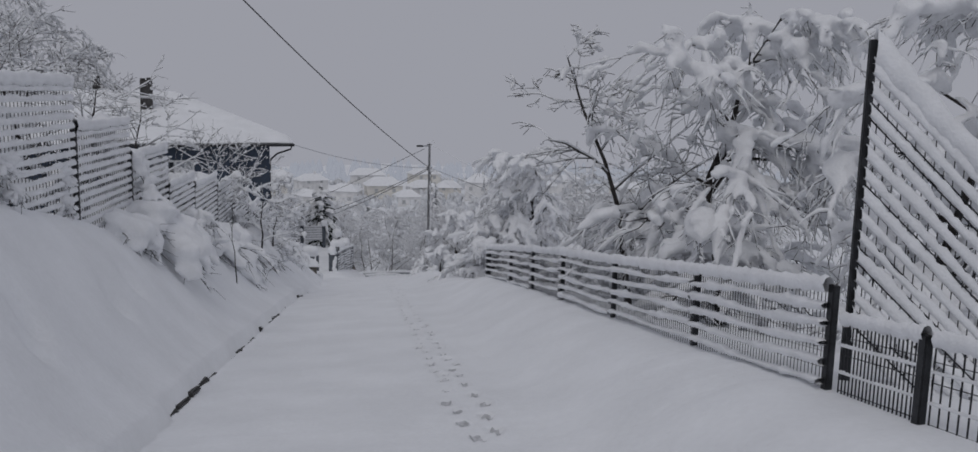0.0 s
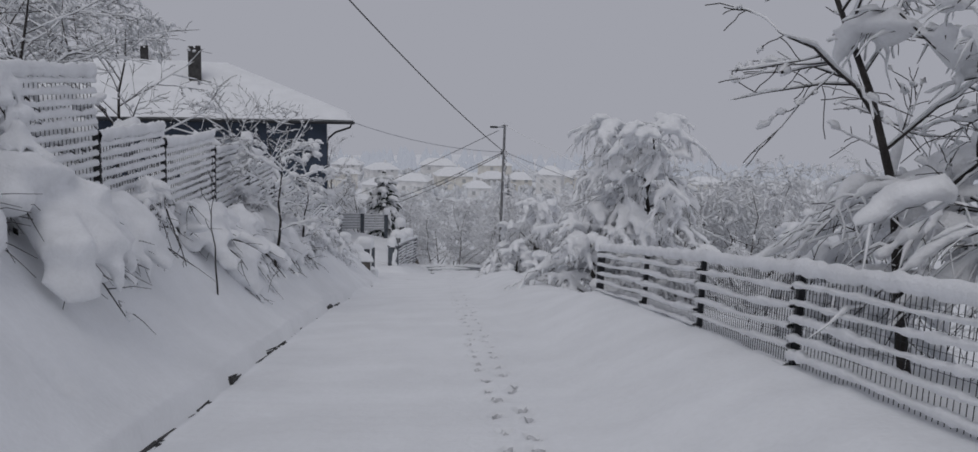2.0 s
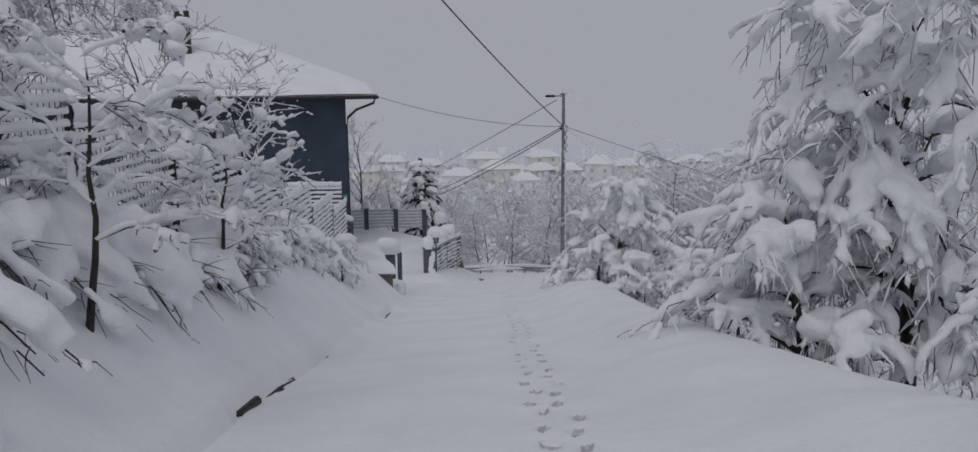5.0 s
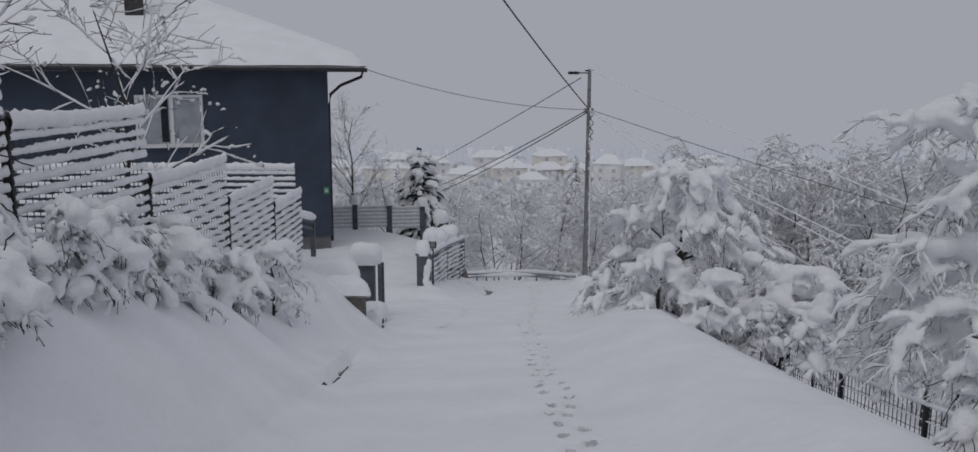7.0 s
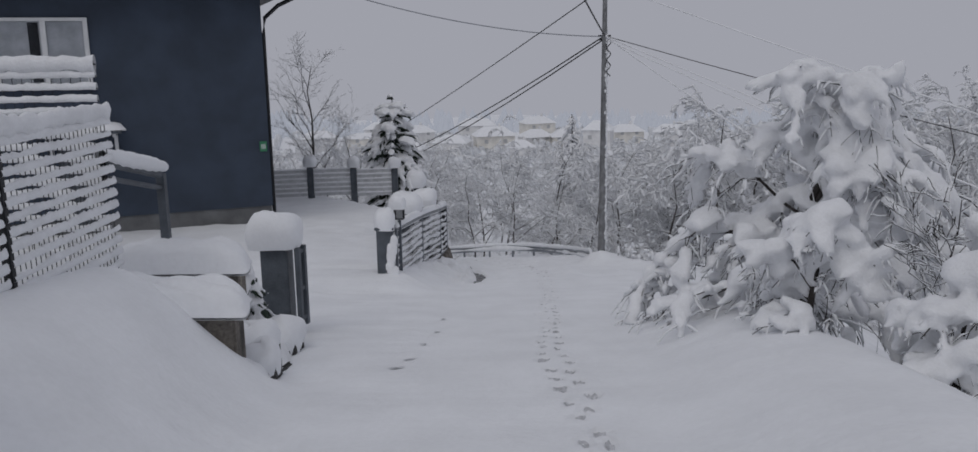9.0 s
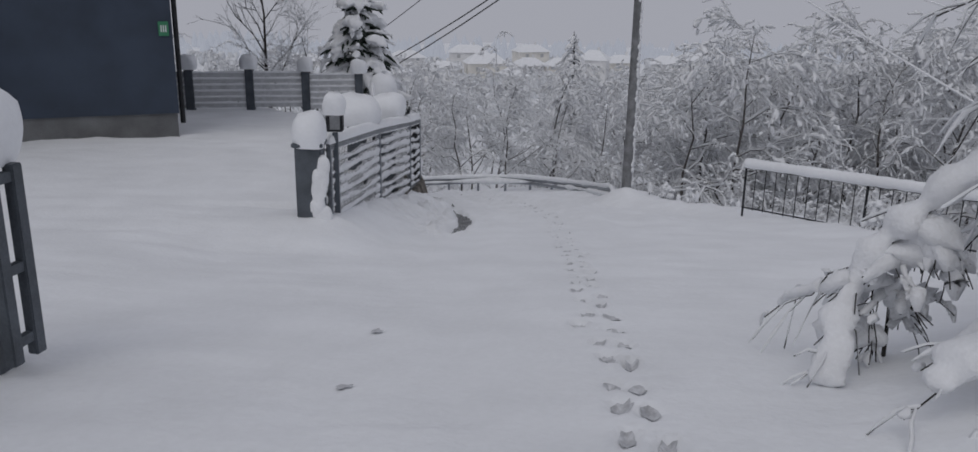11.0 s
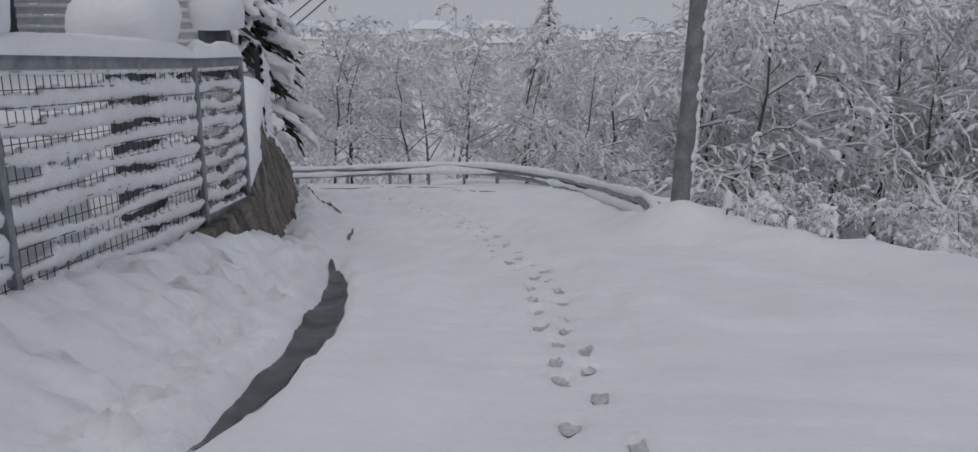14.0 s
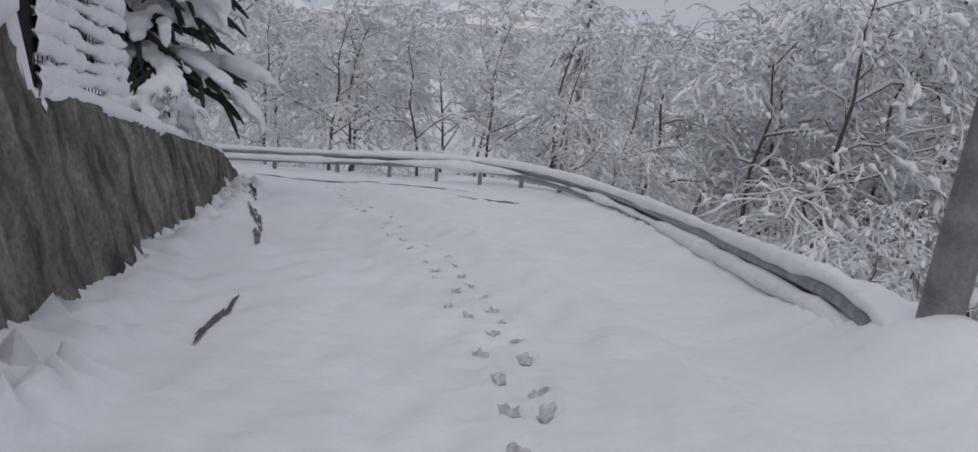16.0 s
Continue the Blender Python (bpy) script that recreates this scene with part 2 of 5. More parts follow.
def ground_z(x, y, fine=True):
    """Height of the snow (or soil) surface."""
    x, y = np.asarray(x, float), np.asarray(y, float)
    base = road_z(y)
    z = base + (0.055 * (1 - sstep(28, 42, y))) * (np.clip(x, -2.5, 4) - 0.8)
    # bank on the fence side
    kx = kerb_x(y)
    d = kx - x
    bank = np.interp(y, BANK_Y, BANK_Z)
    w = sstep(0, 1.45, d) * 0.55 + 0.45 * np.clip(d / 1.45, 0, 1)
    soft = np.interp(y, [23.6, 25, 28, 28.7, 29.9, 31, 33.4, 33.9], [0, 0.7, 0.7, 0, 0, 1, 1, 0])
    w = w * (1 - soft) + soft * sstep(-0.45, 1.15, d)
    lip = 0.16 * (1 - soft)
    left = z + np.where(d > 0, lip, 0) + (bank - z - lip) * w + 0.16 * np.clip(d - 1.6, 0, 14) * (y < 36)
    z = np.where((d > -0.45 * soft) & (y < 36.2), left, z)
    # level yard behind the entrance
    yard = np.interp(y, [34, 36.2, 42, 48.4, 56, 62, 70, 80], [-5.6, -6.75, -7.6, -7.85, -8.35, -10.2, -13.7, -17])
    
    wx = np.interp(y, [36.2, 42.6, *WALL_Y[1:]], [-2.1, -1.6, *WALL_X[1:]])
    yard = np.where(y > 47, np.minimum(yard, np.interp(y, WALL_TOP_Y, WALL_TOP_Z) - 0.04 + 0.5 * np.clip(wx - x - 0.3, 0, 9)), yard)
    foot = np.interp(y, [41.5, 42.7, 46, 48.3, 49.3, 53, 57, 62], [0, 0.36, 0.34, 0.3, 0.05, 0.07, 0.07, 0.05])
    z = z + np.where(y > 41, foot * (1 - sstep(0, 0.9, x - wx)), 0)
    yw = np.where(y < 43.5, sstep(0.0, 2.2, wx - x), sstep(0.24, 0.34, wx - x))
    z = np.where((y >= 36.2) & (y < 80), z * (1 - yw) + yard * yw, z)
    # berm and falling slope on the open side
    edge = np.interp(y, [0, 17, 24, 30, 36, 40, 44, 47.5, 49.5, 51, 57, 61, 64.5, 67.5, 70, 75], [2.5, 2.3, 1.9, 1.9, 2.6, 4.2, 5.6, 5.4, 4.2, 3.6, 3.75, 3.8, 3.5, 2.6, 1.5, 0])
    o = x - edge
    berm = np.interp(y, [0, 17, 19, 30, 36, 41, 47, 51, 54, 60], [0.44, 0.4, 0.2, 0.3, 0.25, 0.0, 0.1, 0.26, 0.26, 0.2])
    z = z + berm * sstep(-1.0, 0.2, o)
    z = z - np.interp(y, [0, 16, 24, 60, 70, 95], [0.16, 0.2, 0.5, 0.6, 0.5, 0.0]) * np.clip(o - 0.5, 0, 11)
    if fine:
        near = (1 - sstep(55, 120, y)) * (1 - sstep(10, 40, np.abs(x)))
        off = 0.25 + 0.75 * sstep(0.3, 1.8, np.abs(x - 0.5))
        z = z + near * off * (0.035 * waves(x, y, 3, 2.2) + 0.018 * waves(x, y, 5, 0.7))
        z = z + near * (0.011 * waves(x, y, 14, 0.33) + 0.006 * waves(x, y, 16, 0.16))
        z = z + 0.16 * np.exp(-((x - 3.3) / 0.35) ** 2 - ((y - 50.75) / 0.4) ** 2) + 0.05 * np.exp(-((x - 3.7) / 0.45) ** 2 - ((y - 51.0) / 0.45) ** 2)
        z = z + 0.15 * np.exp(-((x - 3.4) / 0.55) ** 2 - ((y - 51.5) / 0.9) ** 2)
        for bx, by, br_, bd in ((-2.17, 6.7, 0.11, 0.16), (-2.05, 6.45, 0.1, 0.12), (-2.28, 9.71, 0.1, 0.13), (-2.18, 8.82, 0.12, 0.14), (-1.9, 11.1, 0.07, 0.08)):
            z = z - bd * np.exp(-(((x - bx) / br_) ** 2 + ((y - by) / (1.3 * br_)) ** 2) ** 2)
        # clods thrown up at the foot of the wall and along the bend
        clod = sstep(43, 45, y) * (1 - sstep(60, 66, y)) * sstep(-2.2, -0.9, x + 0.16 * np.clip(y - 49, 0, 20)) * (1 - sstep(-0.35, -0.1, x + 0.16 * np.clip(y - 49, 0, 20)))
        z = z + clod * (0.15 * np.abs(waves(x, y, 17, 0.55)) + 0.15 * np.clip(waves(x, y, 18, 0.22), 0, 1) + 0.05 * np.clip(waves(x, y, 27, 0.12), 0, 1))
        ridge = sstep(44, 48, y) * (1 - sstep(62, 68, y))
        xr = x - np.interp(y, STEPS_Y, STEPS_X)
        z = z + ridge * (0.11 * np.exp(-((xr - 0.75) / 0.28) ** 2) - 0.055 * np.exp(-((xr + 0.55) / 0.25) ** 2) + 0.06 * np.exp(-((xr - 1.7) / 0.5) ** 2)) * (0.8 + 0.7 * waves(x, y, 19, 1.3))
        z = z + ridge * (0.035 * waves(x * 1.6, y * 0.7, 25, 0.5) + 0.022 * waves(x, y, 26, 0.25))
        # shallow ruts of an old wheel track
        for c in (-0.45, 0.05):
            xx = x - c - 0.25 * sstep(38, 50, y) + 1.6 * sstep(52, 66, y)
            z = z - 0.03 * near * np.exp(-((xx) / 0.22) ** 2) * (y > 36)
        # hole melted through to the asphalt
        hx = x - np.interp(y, HOLE_Y, HOLE_X) + 0.02 * waves(x, y, 23, 0.4)
        z = z - 0.07 * (1 - sstep(0.75, 1.05, np.sqrt((hx / 0.14) ** 2 + ((y - 46.95) / 2.45) ** 4)))
        z = z + 0.03 * np.exp(-((np.abs(hx) - 0.24) / 0.09) ** 2) * np.exp(-((y - 46.95) / 2.5) ** 4) * (0.6 + waves(x, y, 24, 0.3))
    z = z + sstep(90, 300, y) * 2.2 * waves(x, y, 8, 120)
    return z


def axis_lines(breaks):
    out = []
    for a, b, s in breaks:
        out.append(np.arange(a, b - 1e-6, s))
    return np.concatenate(out + [[breaks[-1][1]]])


gx = axis_lines([(-800, -200, 60), (-200, -40, 16), (-40, -12, 2.0), (-12, -3.6, 0.4), (-3.6, -2.5, 0.1), (-2.5, -1.9, 0.06), (-1.9, -1.2, 0.05), (-1.2, -0.6, 0.1), (-0.6, 0.2, 0.05), (0.2, 2.0, 0.045), (2.0, 4.4, 0.12), (4.4, 12, 0.4), (12, 40, 2.0), (40, 200, 16), (200, 800, 60)])
gy = axis_lines([(-60, -4, 3), (-4, 5, 0.3), (5, 62, 0.065), (62, 80, 0.3), (80, 140, 2), (140, 420, 10), (420, 900, 60)])
GX, GY = np.meshgrid(gx, gy, indexing="ij")
GZ = ground_z(GX, GY)
# two lines of footprints down the road
prng = np.random.RandomState(4)
PRINTS = []
sy = 6.0
while sy < 63:
    for lane in (0, 1):
        c = np.interp(sy, STEPS_Y, STEPS_X) + (0.085 if lane else -0.085) + prng.normal(0, 0.03)
        py = sy + lane * 0.27 + prng.normal(0, 0.05)
        i0, i1 = np.searchsorted(gx, [c - 0.3, c + 0.3])
        j0, j1 = np.searchsorted(gy, [py - 0.4, py + 0.4])
        u, v = GX[i0:i1, j0:j1] - c, GY[i0:i1, j0:j1] - py
        lean = prng.uniform(-0.3, 0.3)
        rx_, ry_ = prng.uniform(0.034, 0.05), prng.uniform(0.08, 0.11)
        r2 = ((u + lean * v) / rx_) ** 2 + (v / ry_) ** 2
        PRINTS.append((c, py, lean, rx_, ry_))
        GZ[i0:i1, j0:j1] -= prng.uniform(0.035, 0.06) * np.exp(-(r2 ** 3)) - 0.012 * np.exp(-((np.sqrt(r2) - 1.6) ** 2) * 4)
    sy += 0.42 + prng.normal(0, 0.04)
gi = np.arange(GX.size).reshape(GX.shape)
GF = np.stack([gi[:-1, :-1], gi[1:, :-1], gi[1:, 1:], gi[:-1, 1:]], -1).reshape(-1, 4)
ground = tagged(new("ground", mesh_np("ground", np.stack([GX, GY, GZ], -1).reshape(-1, 3), GF, SNOW, True)),
                "snow-covered sloping lane, banks and valley with a line of footprints", "ground", kind="structure")


def gz(x, y):
    return float(ground_z(x, y))


def snow_at(x, y):
    """Height of the finished ground sheet."""
    x, y = np.asarray(x, float), np.asarray(y, float)
    i, j = np.clip(np.searchsorted(gx, x), 1, len(gx) - 1), np.clip(np.searchsorted(gy, y), 1, len(gy) - 1)
    a, c = (x - gx[i - 1]) / (gx[i] - gx[i - 1]), (y - gy[j - 1]) / (gy[j] - gy[j - 1])
    return (GZ[i - 1, j - 1] * (1 - a) + GZ[i, j - 1] * a) * (1 - c) + (GZ[i - 1, j] * (1 - a) + GZ[i, j] * a) * c


# trodden soles of the footprints, the shade of each pit put into their grey
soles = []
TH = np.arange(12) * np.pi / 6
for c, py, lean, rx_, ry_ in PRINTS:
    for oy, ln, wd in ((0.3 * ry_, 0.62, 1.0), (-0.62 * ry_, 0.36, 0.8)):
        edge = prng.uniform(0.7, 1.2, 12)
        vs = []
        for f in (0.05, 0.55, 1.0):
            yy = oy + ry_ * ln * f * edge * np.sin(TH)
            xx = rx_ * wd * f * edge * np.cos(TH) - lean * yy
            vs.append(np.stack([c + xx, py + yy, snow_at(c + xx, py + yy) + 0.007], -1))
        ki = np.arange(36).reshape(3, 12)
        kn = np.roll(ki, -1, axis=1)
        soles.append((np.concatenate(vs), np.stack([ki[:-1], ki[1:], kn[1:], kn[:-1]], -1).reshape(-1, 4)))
tagged(new("footprints", mesh_np("footprints", *join(soles), SLUSH_AND_SHADE)), "grey trodden soles of footprints with the shade of the pits painted in", "footprints", kind="stuff")

# kerb stones showing under the snow edge of the bank
krng = np.random.RandomState(7)
kerb = tagged(new("kerb"), "dark stone kerb half buried under the snow", "kerb", kind="structure")
y = 7.5
while y < 34.6:
    ln = krng.uniform(0.35, 0.7)
    shown = 0.85 if y < 21 else 0.55 if y < 25 else 0.25 if y < 27.4 else 0.8 if y < 29.8 else 0.0 if y < 33.9 else 1.0
    if krng.rand() < shown:
        x0 = float(kerb_x(y + ln / 2))
        z0 = gz(x0 + 0.10, y + ln / 2)
        bm = boxed(-0.08, 0.02, -ln / 2, ln / 2, -0.2, 0.0 + krng.uniform(-0.03, 0.04), bevel=0.018)
        st = part("kerb_stone", bm, STONE, kerb)
        st.matrix_basis = pose(x0 + 0.015 + krng.normal(0, 0.012), y + ln / 2, z0, -10 + krng.normal(0, 2), krng.normal(0, 4), krng.normal(0, 3))
    y += ln + 0.01

# ---- trees ----


def grow(rng, height, trunk_r, levels, spread=0.9, droop=0.5, up=0.6, first=0.25, counts=(10, 7, 5), ratio=(0.55, 0.5, 0.45), K=6, lean=(0, 0), tip=None, wobble=0.035, kink=0.03):
    """Limbs of a bare tree as lists per level of (points, radii)."""
    out = [[] for _ in range(levels + 1)]
    t = np.linspace(0, 1, K + 2)
    wob = np.cumsum(rng.normal(0, wobble * height, (K + 2, 2)), axis=0)
    trunk = np.stack([wob[:, 0] * t + lean[0] * t * t, wob[:, 1] * t + lean[1] * t * t, height * t], -1)
    out[0].append((trunk, trunk_r * (1 - 0.85 * t)))

    def branch(parent, radii, level, length):
        n = counts[level - 1]
        for i in range(n):
            s = first + (1 - first) * (i + rng.uniform(0, 1)) / n if level == 1 else rng.uniform(0.2, 1.0)
            f = s * (len(parent) - 1)
            a = min(int(f), len(parent) - 2)
            p = parent[a] * (1 - f + a) + parent[a + 1] * (f - a)
            r = (radii[a] * (1 - f + a) + radii[a + 1] * (f - a)) * rng.uniform(0.45, 0.7)
            d = parent[a + 1] - parent[a]
            d = d / (np.linalg.norm(d) + 1e-9)
            az = rng.uniform(0, 6.283)
            side = np.array([np.cos(az), np.sin(az), 0.0])
            side = side - d * side.dot(d)
            side /= np.linalg.norm(side) + 1e-9
            way = d * up * rng.uniform(0.5, 1.3) + side * spread
            way /= np.linalg.norm(way)
            L = length * rng.uniform(0.65, 1.2) * (1.15 - 0.5 * s if level == 1 else 1)
            n_ = tip if (tip and level == levels) else K
            tt = np.linspace(0, 1, n_)
            pts = p + np.outer(tt * L, way)
            pts[:, 2] -= droop * L * tt ** 2 * rng.uniform(0.3, 1.2)
            pts[1:] += np.cumsum(rng.normal(0, kink * L, (n_ - 1, 3)), axis=0)
            rr = max(r, 0.004) * (1 - 0.75 * tt)
            out[level].append((pts, rr))
            if level < levels:
                branch(pts, rr, level + 1, L * ratio[level])

    branch(trunk, out[0][0][1], 1, height * ratio[0])
    return out


def batch(limbs):
    return np.stack([p for p, _ in limbs]), np.stack([r for _, r in limbs])


BALL_U, BALL_V = np.meshgrid(np.arange(8) * np.pi / 4, np.linspace(0.02, np.pi - 0.02, 6), indexing="ij")


LOW_U, LOW_V = np.meshgrid(np.arange(6) * np.pi / 3, np.linspace(0.05, np.pi - 0.05, 5), indexing="ij")


def blobs(C, D, size, rng, BALL_U=BALL_U, BALL_V=BALL_V):
    """Soft pillows of snow at C, drawn out along D."""
    N = len(C)
    BALL = np.stack([np.cos(BALL_V), np.sin(BALL_V) * np.cos(BALL_U), np.sin(BALL_V) * np.sin(BALL_U)], -1)
    D = D / (np.linalg.norm(D, axis=1, keepdims=True) + 1e-9)
    S = np.cross(D, [0, 0, 1.0])
    S /= np.linalg.norm(S, axis=1, keepdims=True) + 1e-9
    U = np.cross(S, D)
    k = rng.uniform(0, 6.28, (N, 3))
    wob = 1 + 0.22 * np.sin(2 * BALL_U[None] + k[:, 0, None, None]) * np.sin(BALL_V)[None] + 0.18 * np.sin(3 * BALL_V[None] + k[:, 1, None, None])
    L = size * rng.uniform(0.85, 1.55, N)
    V = C[:, None, None] + wob[..., None] * (L[:, None, None, None] * BALL[None, ..., 0:1] * D[:, None, None] + size[:, None, None, None] * BALL[None, ..., 1:2] * S[:, None, None]
                                             + 0.68 * size[:, None, None, None] * BALL[None, ..., 2:3] * U[:, None, None])
    idx = np.arange(N * BALL_U.size).reshape(N, *BALL_U.shape)
    nxt = np.roll(idx, -1, axis=1)
    return V.reshape(-1, 3), np.stack([idx[:, :, :-1], nxt[:, :, :-1], nxt[:, :, 1:], idx[:, :, 1:]], -1).reshape(-1, 4)


def sample(limbs, levels, n, rng):
    """Random places and directions along the limbs of some levels, with the limb's length."""
    C, D, L = [], [], []
    for lv in levels:
        P, _ = batch(limbs[lv])
        k = max(1, int(n * len(P) / sum(len(limbs[v]) for v in levels)))
        i, f = rng.randint(0, len(P), k), rng.uniform(0.12, 0.999, k) * (P.shape[1] - 1)
        a = f.astype(int)
        C.append(P[i, a] + (P[i, a + 1] - P[i, a]) * (f - a)[:, None])
        d = P[i, a + 1] - P[i, a]
        D.append(d / (np.linalg.norm(d, axis=1, keepdims=True) + 1e-9))
        L.append(np.linalg.norm(P[i, -1] - P[i, 0], axis=1))
    return np.concatenate(C), np.concatenate(D), np.concatenate(L)


def clots(limbs, n, size, K, rng):
    """Small lumps of snow astride the twigs, as light tubes with closed-in ends."""
    C, D, L = sample(limbs, range(max(1, len(limbs) - 2), len(limbs)), n, rng)
    w = size * (0.45 + 0.55 * rng.gamma(2.2, 0.45, len(C)))
    t = np.linspace(-1, 1, K)
    reach = np.minimum(w * rng.uniform(0.9, 2.0, len(C)), 0.5 * L + w)
    P = C[:, None] + (t[None, :, None] * reach[:, None, None]) * D[:, None] + rng.normal(0, 0.25, (len(C), K, 3)) * w[:, None, None]
    P[..., 2] += 0.5 * w[:, None] - 0.35 * w[:, None] * t ** 2
    prof = np.array([0.5, 1.0, 0.55]) if K == 3 else np.array([0.3, 1.0, 0.9, 0.3])
    return tubes(P, w[:, None] * prof * rng.uniform(0.75, 1.25, (len(C), K)), 4, squash=0.9)


def rounded(Q, w):
    """Adds a closing tip at both ends of each load."""
    a = Q[:, :1] + (Q[:, :1] - Q[:, 1:2]) * 0.12
    b = Q[:, -1:] + (Q[:, -1:] - Q[:, -2:-1]) * 0.22
    return np.concatenate([a, Q, b], 1), np.concatenate([w[:, :1] * 0.1, w, w[:, -1:] * 0.1], 1)


def pads(limbs, sizes, rng, gap=-0.45, slump=0.6):
    """Thick rolls of snow lying along the boughs, broken by gaps, with lobes hanging at the tips."""
    CC, DD, RR = [], [], []
    for lv, size in sizes.items():
        P, _ = batch(limbs[lv])
        M, K, _ = P.shape
        long_ = np.linalg.norm(np.diff(P, axis=1), axis=2).sum(1)
        n = max(4, int(long_.mean() / (0.62 * size)))
        f = np.linspace(0.12, 0.999, n) * (K - 1)
        i = f.astype(int)
        C = P[:, i] + (P[:, i + 1] - P[:, i]) * (f - i)[None, :, None]
        D = P[:, i + 1] - P[:, i]
        D = D / (np.linalg.norm(D, axis=2, keepdims=True) + 1e-9)
        t = np.linspace(0, 1, n)[None]
        k, w = rng.uniform(0, 6.28, (2, M, 1)), rng.uniform(3.0, 9.0, (2, M, 1))
        nz = 0.5 * np.sin(w[0] * t + k[0]) + 0.5 * np.sin(w[1] * t + k[1])
        flat = np.sqrt(np.clip(1 - D[..., 2] ** 2, 0, 1))
        r = size * (0.75 + 0.6 * nz) * (0.5 + 0.5 * flat) * rng.uniform(0.6, 1.3, (M, 1)) * (0.6 + 0.4 * np.sin(np.pi * np.clip(t * 0.9 + 0.1, 0, 1)))
        C = C + np.concatenate([rng.normal(0, 0.12, (M, n, 2)), np.full((M, n, 1), 0.45)], 2) * r[..., None]
        keep = (nz > gap) & (flat > 0.35) & (rng.rand(M, n) < 0.93)
        CC.append(C[keep])
        DD.append(D[keep])
        RR.append(r[keep])
        # lobes slumping from the tips
        tip = np.nonzero(keep[:, -1] & (rng.rand(M) < slump))[0]
        for j in (1, 2):
            CC.append(C[tip, -1] + np.array([0, 0, -0.75 * j]) * r[tip, -1:] + 0.25 * j * D[tip, -1] * r[tip, -1:])
            DD.append(D[tip, -1] + np.array([0, 0, -1.2]))
            RR.append(r[tip, -1] * (1 - 0.2 * j))
    return blobs(np.concatenate(CC), np.concatenate(DD), np.concatenate(RR), rng, LOW_U, LOW_V)


def tree_meshes(name, limbs, rng, snow=(0.03, 0.025, 0.02, 0.016), bark=BARK, clump=0.5, trunk_sides=7, cover=1.0, sides=5, bare_last=False, round_ends=True, pillows=(0, 0.1), clot=None):
    """Wood and snow of a tree as two meshes. snow: load's half-width for each level; pillows: how many and how large."""
    wood, load = [], []
    for lv, ls in enumerate(limbs):
        if not ls:
            continue
        P, R = batch(ls)
        if not (bare_last and lv == len(limbs) - 1):
            wood.append(tubes(P, np.maximum(R, 0.004), trunk_sides if lv == 0 else (4 if lv == 1 else 3)))
        if snow[lv] <= 0:
            continue
        T = np.gradient(P, axis=1)
        T /= np.linalg.norm(T, axis=2, keepdims=True) + 1e-9
        flat = np.sqrt(np.clip(1 - T[..., 2] ** 2, 0, 1)) ** 1.2
        w = (snow[lv] * (0.55 + clump * rng.gamma(2.0, 0.5, R.shape)) + 0.7 * R) * (0.2 + 0.8 * flat)
        w *= np.where(rng.rand(*R.shape) > cover, 0.25, 1.0)
        w[:, 0] *= 0.6
        w[:, -1] *= 0.7
        Q = P.copy()
        Q[..., 2] += R * 0.6 + w * 0.45
        if round_ends:
            Q, w = rounded(Q, w)
        if round_ends:
            Q = Q + rng.normal(0, 0.18, Q.shape) * w[..., None]
        load.append(tubes(Q, w, 3 if (bare_last and lv == len(limbs) - 1) else sides, squash=0.85))
    if clot:
        load.append(clots(limbs, clot[0], clot[1], clot[2], rng))
    if pillows[0]:
        inner = sample(limbs, range(1, len(limbs) - 1), int(0.72 * pillows[0]), rng)
        outer = sample(limbs, [len(limbs) - 1], int(0.28 * pillows[0]), rng)
        C, D = np.concatenate([inner[0], outer[0]]), np.concatenate([inner[1], outer[1]])
        size = pillows[1] * np.clip(0.45 + 0.55 * rng.gamma(2.0, 0.5, len(C)), 0, 1.7)
        C[:, 2] += 0.4 * size
        load.append(blobs(C, D, size, rng))
    wv, wf = join(wood)
    out = [mesh_np(name + "_wood", wv, wf, bark, True)]
    if load:
        sv, sf = join(load)
        out.append(mesh_np(name + "_snow", sv, sf, SNOWTREE, True))
    return out


def plant(name, meshes, label, category, at, group="", rz=0.0, s=1.0):
    ob = thing(name, label, category, at, group, rz=rz)
    ob.scale = (s, s, s)
    part("trunk", meshes[0], None, ob)
    if len(meshes) > 1:
        part("snow_load", meshes[1], None, ob, "white snow lying on the branches")["kind"] = "stuff"
    return ob


# ---- retaining wall below the yard ----
NW, nz = 260, 22
wy = np.sort(np.concatenate([np.linspace(46.0, 61.5, NW - 14), *[j + np.linspace(-0.06, 0.06, 7) for j in (52.75, 54.6)]]))
wxs = np.interp(wy, WALL_Y, WALL_X) + 0.14
wtop = np.interp(wy, WALL_TOP_Y, WALL_TOP_Z)
wbot = road_z(wy) - 0.5
wf_ = np.linspace(0, 1, nz)[None]
WYY, WZZ = np.broadcast_to(wy[:, None], (NW, nz)), wbot[:, None] + (wtop - wbot)[:, None] * wf_
wout = 0.05 * waves(WYY, WZZ, 31, 1.1) + 0.035 * waves(WYY * 2.0, WZZ * 0.6, 33, 0.35) + 0.02 * waves(WYY * 2, WZZ, 35, 0.14) + 0.012 * waves(WYY * 1.5, WZZ, 36, 0.07)
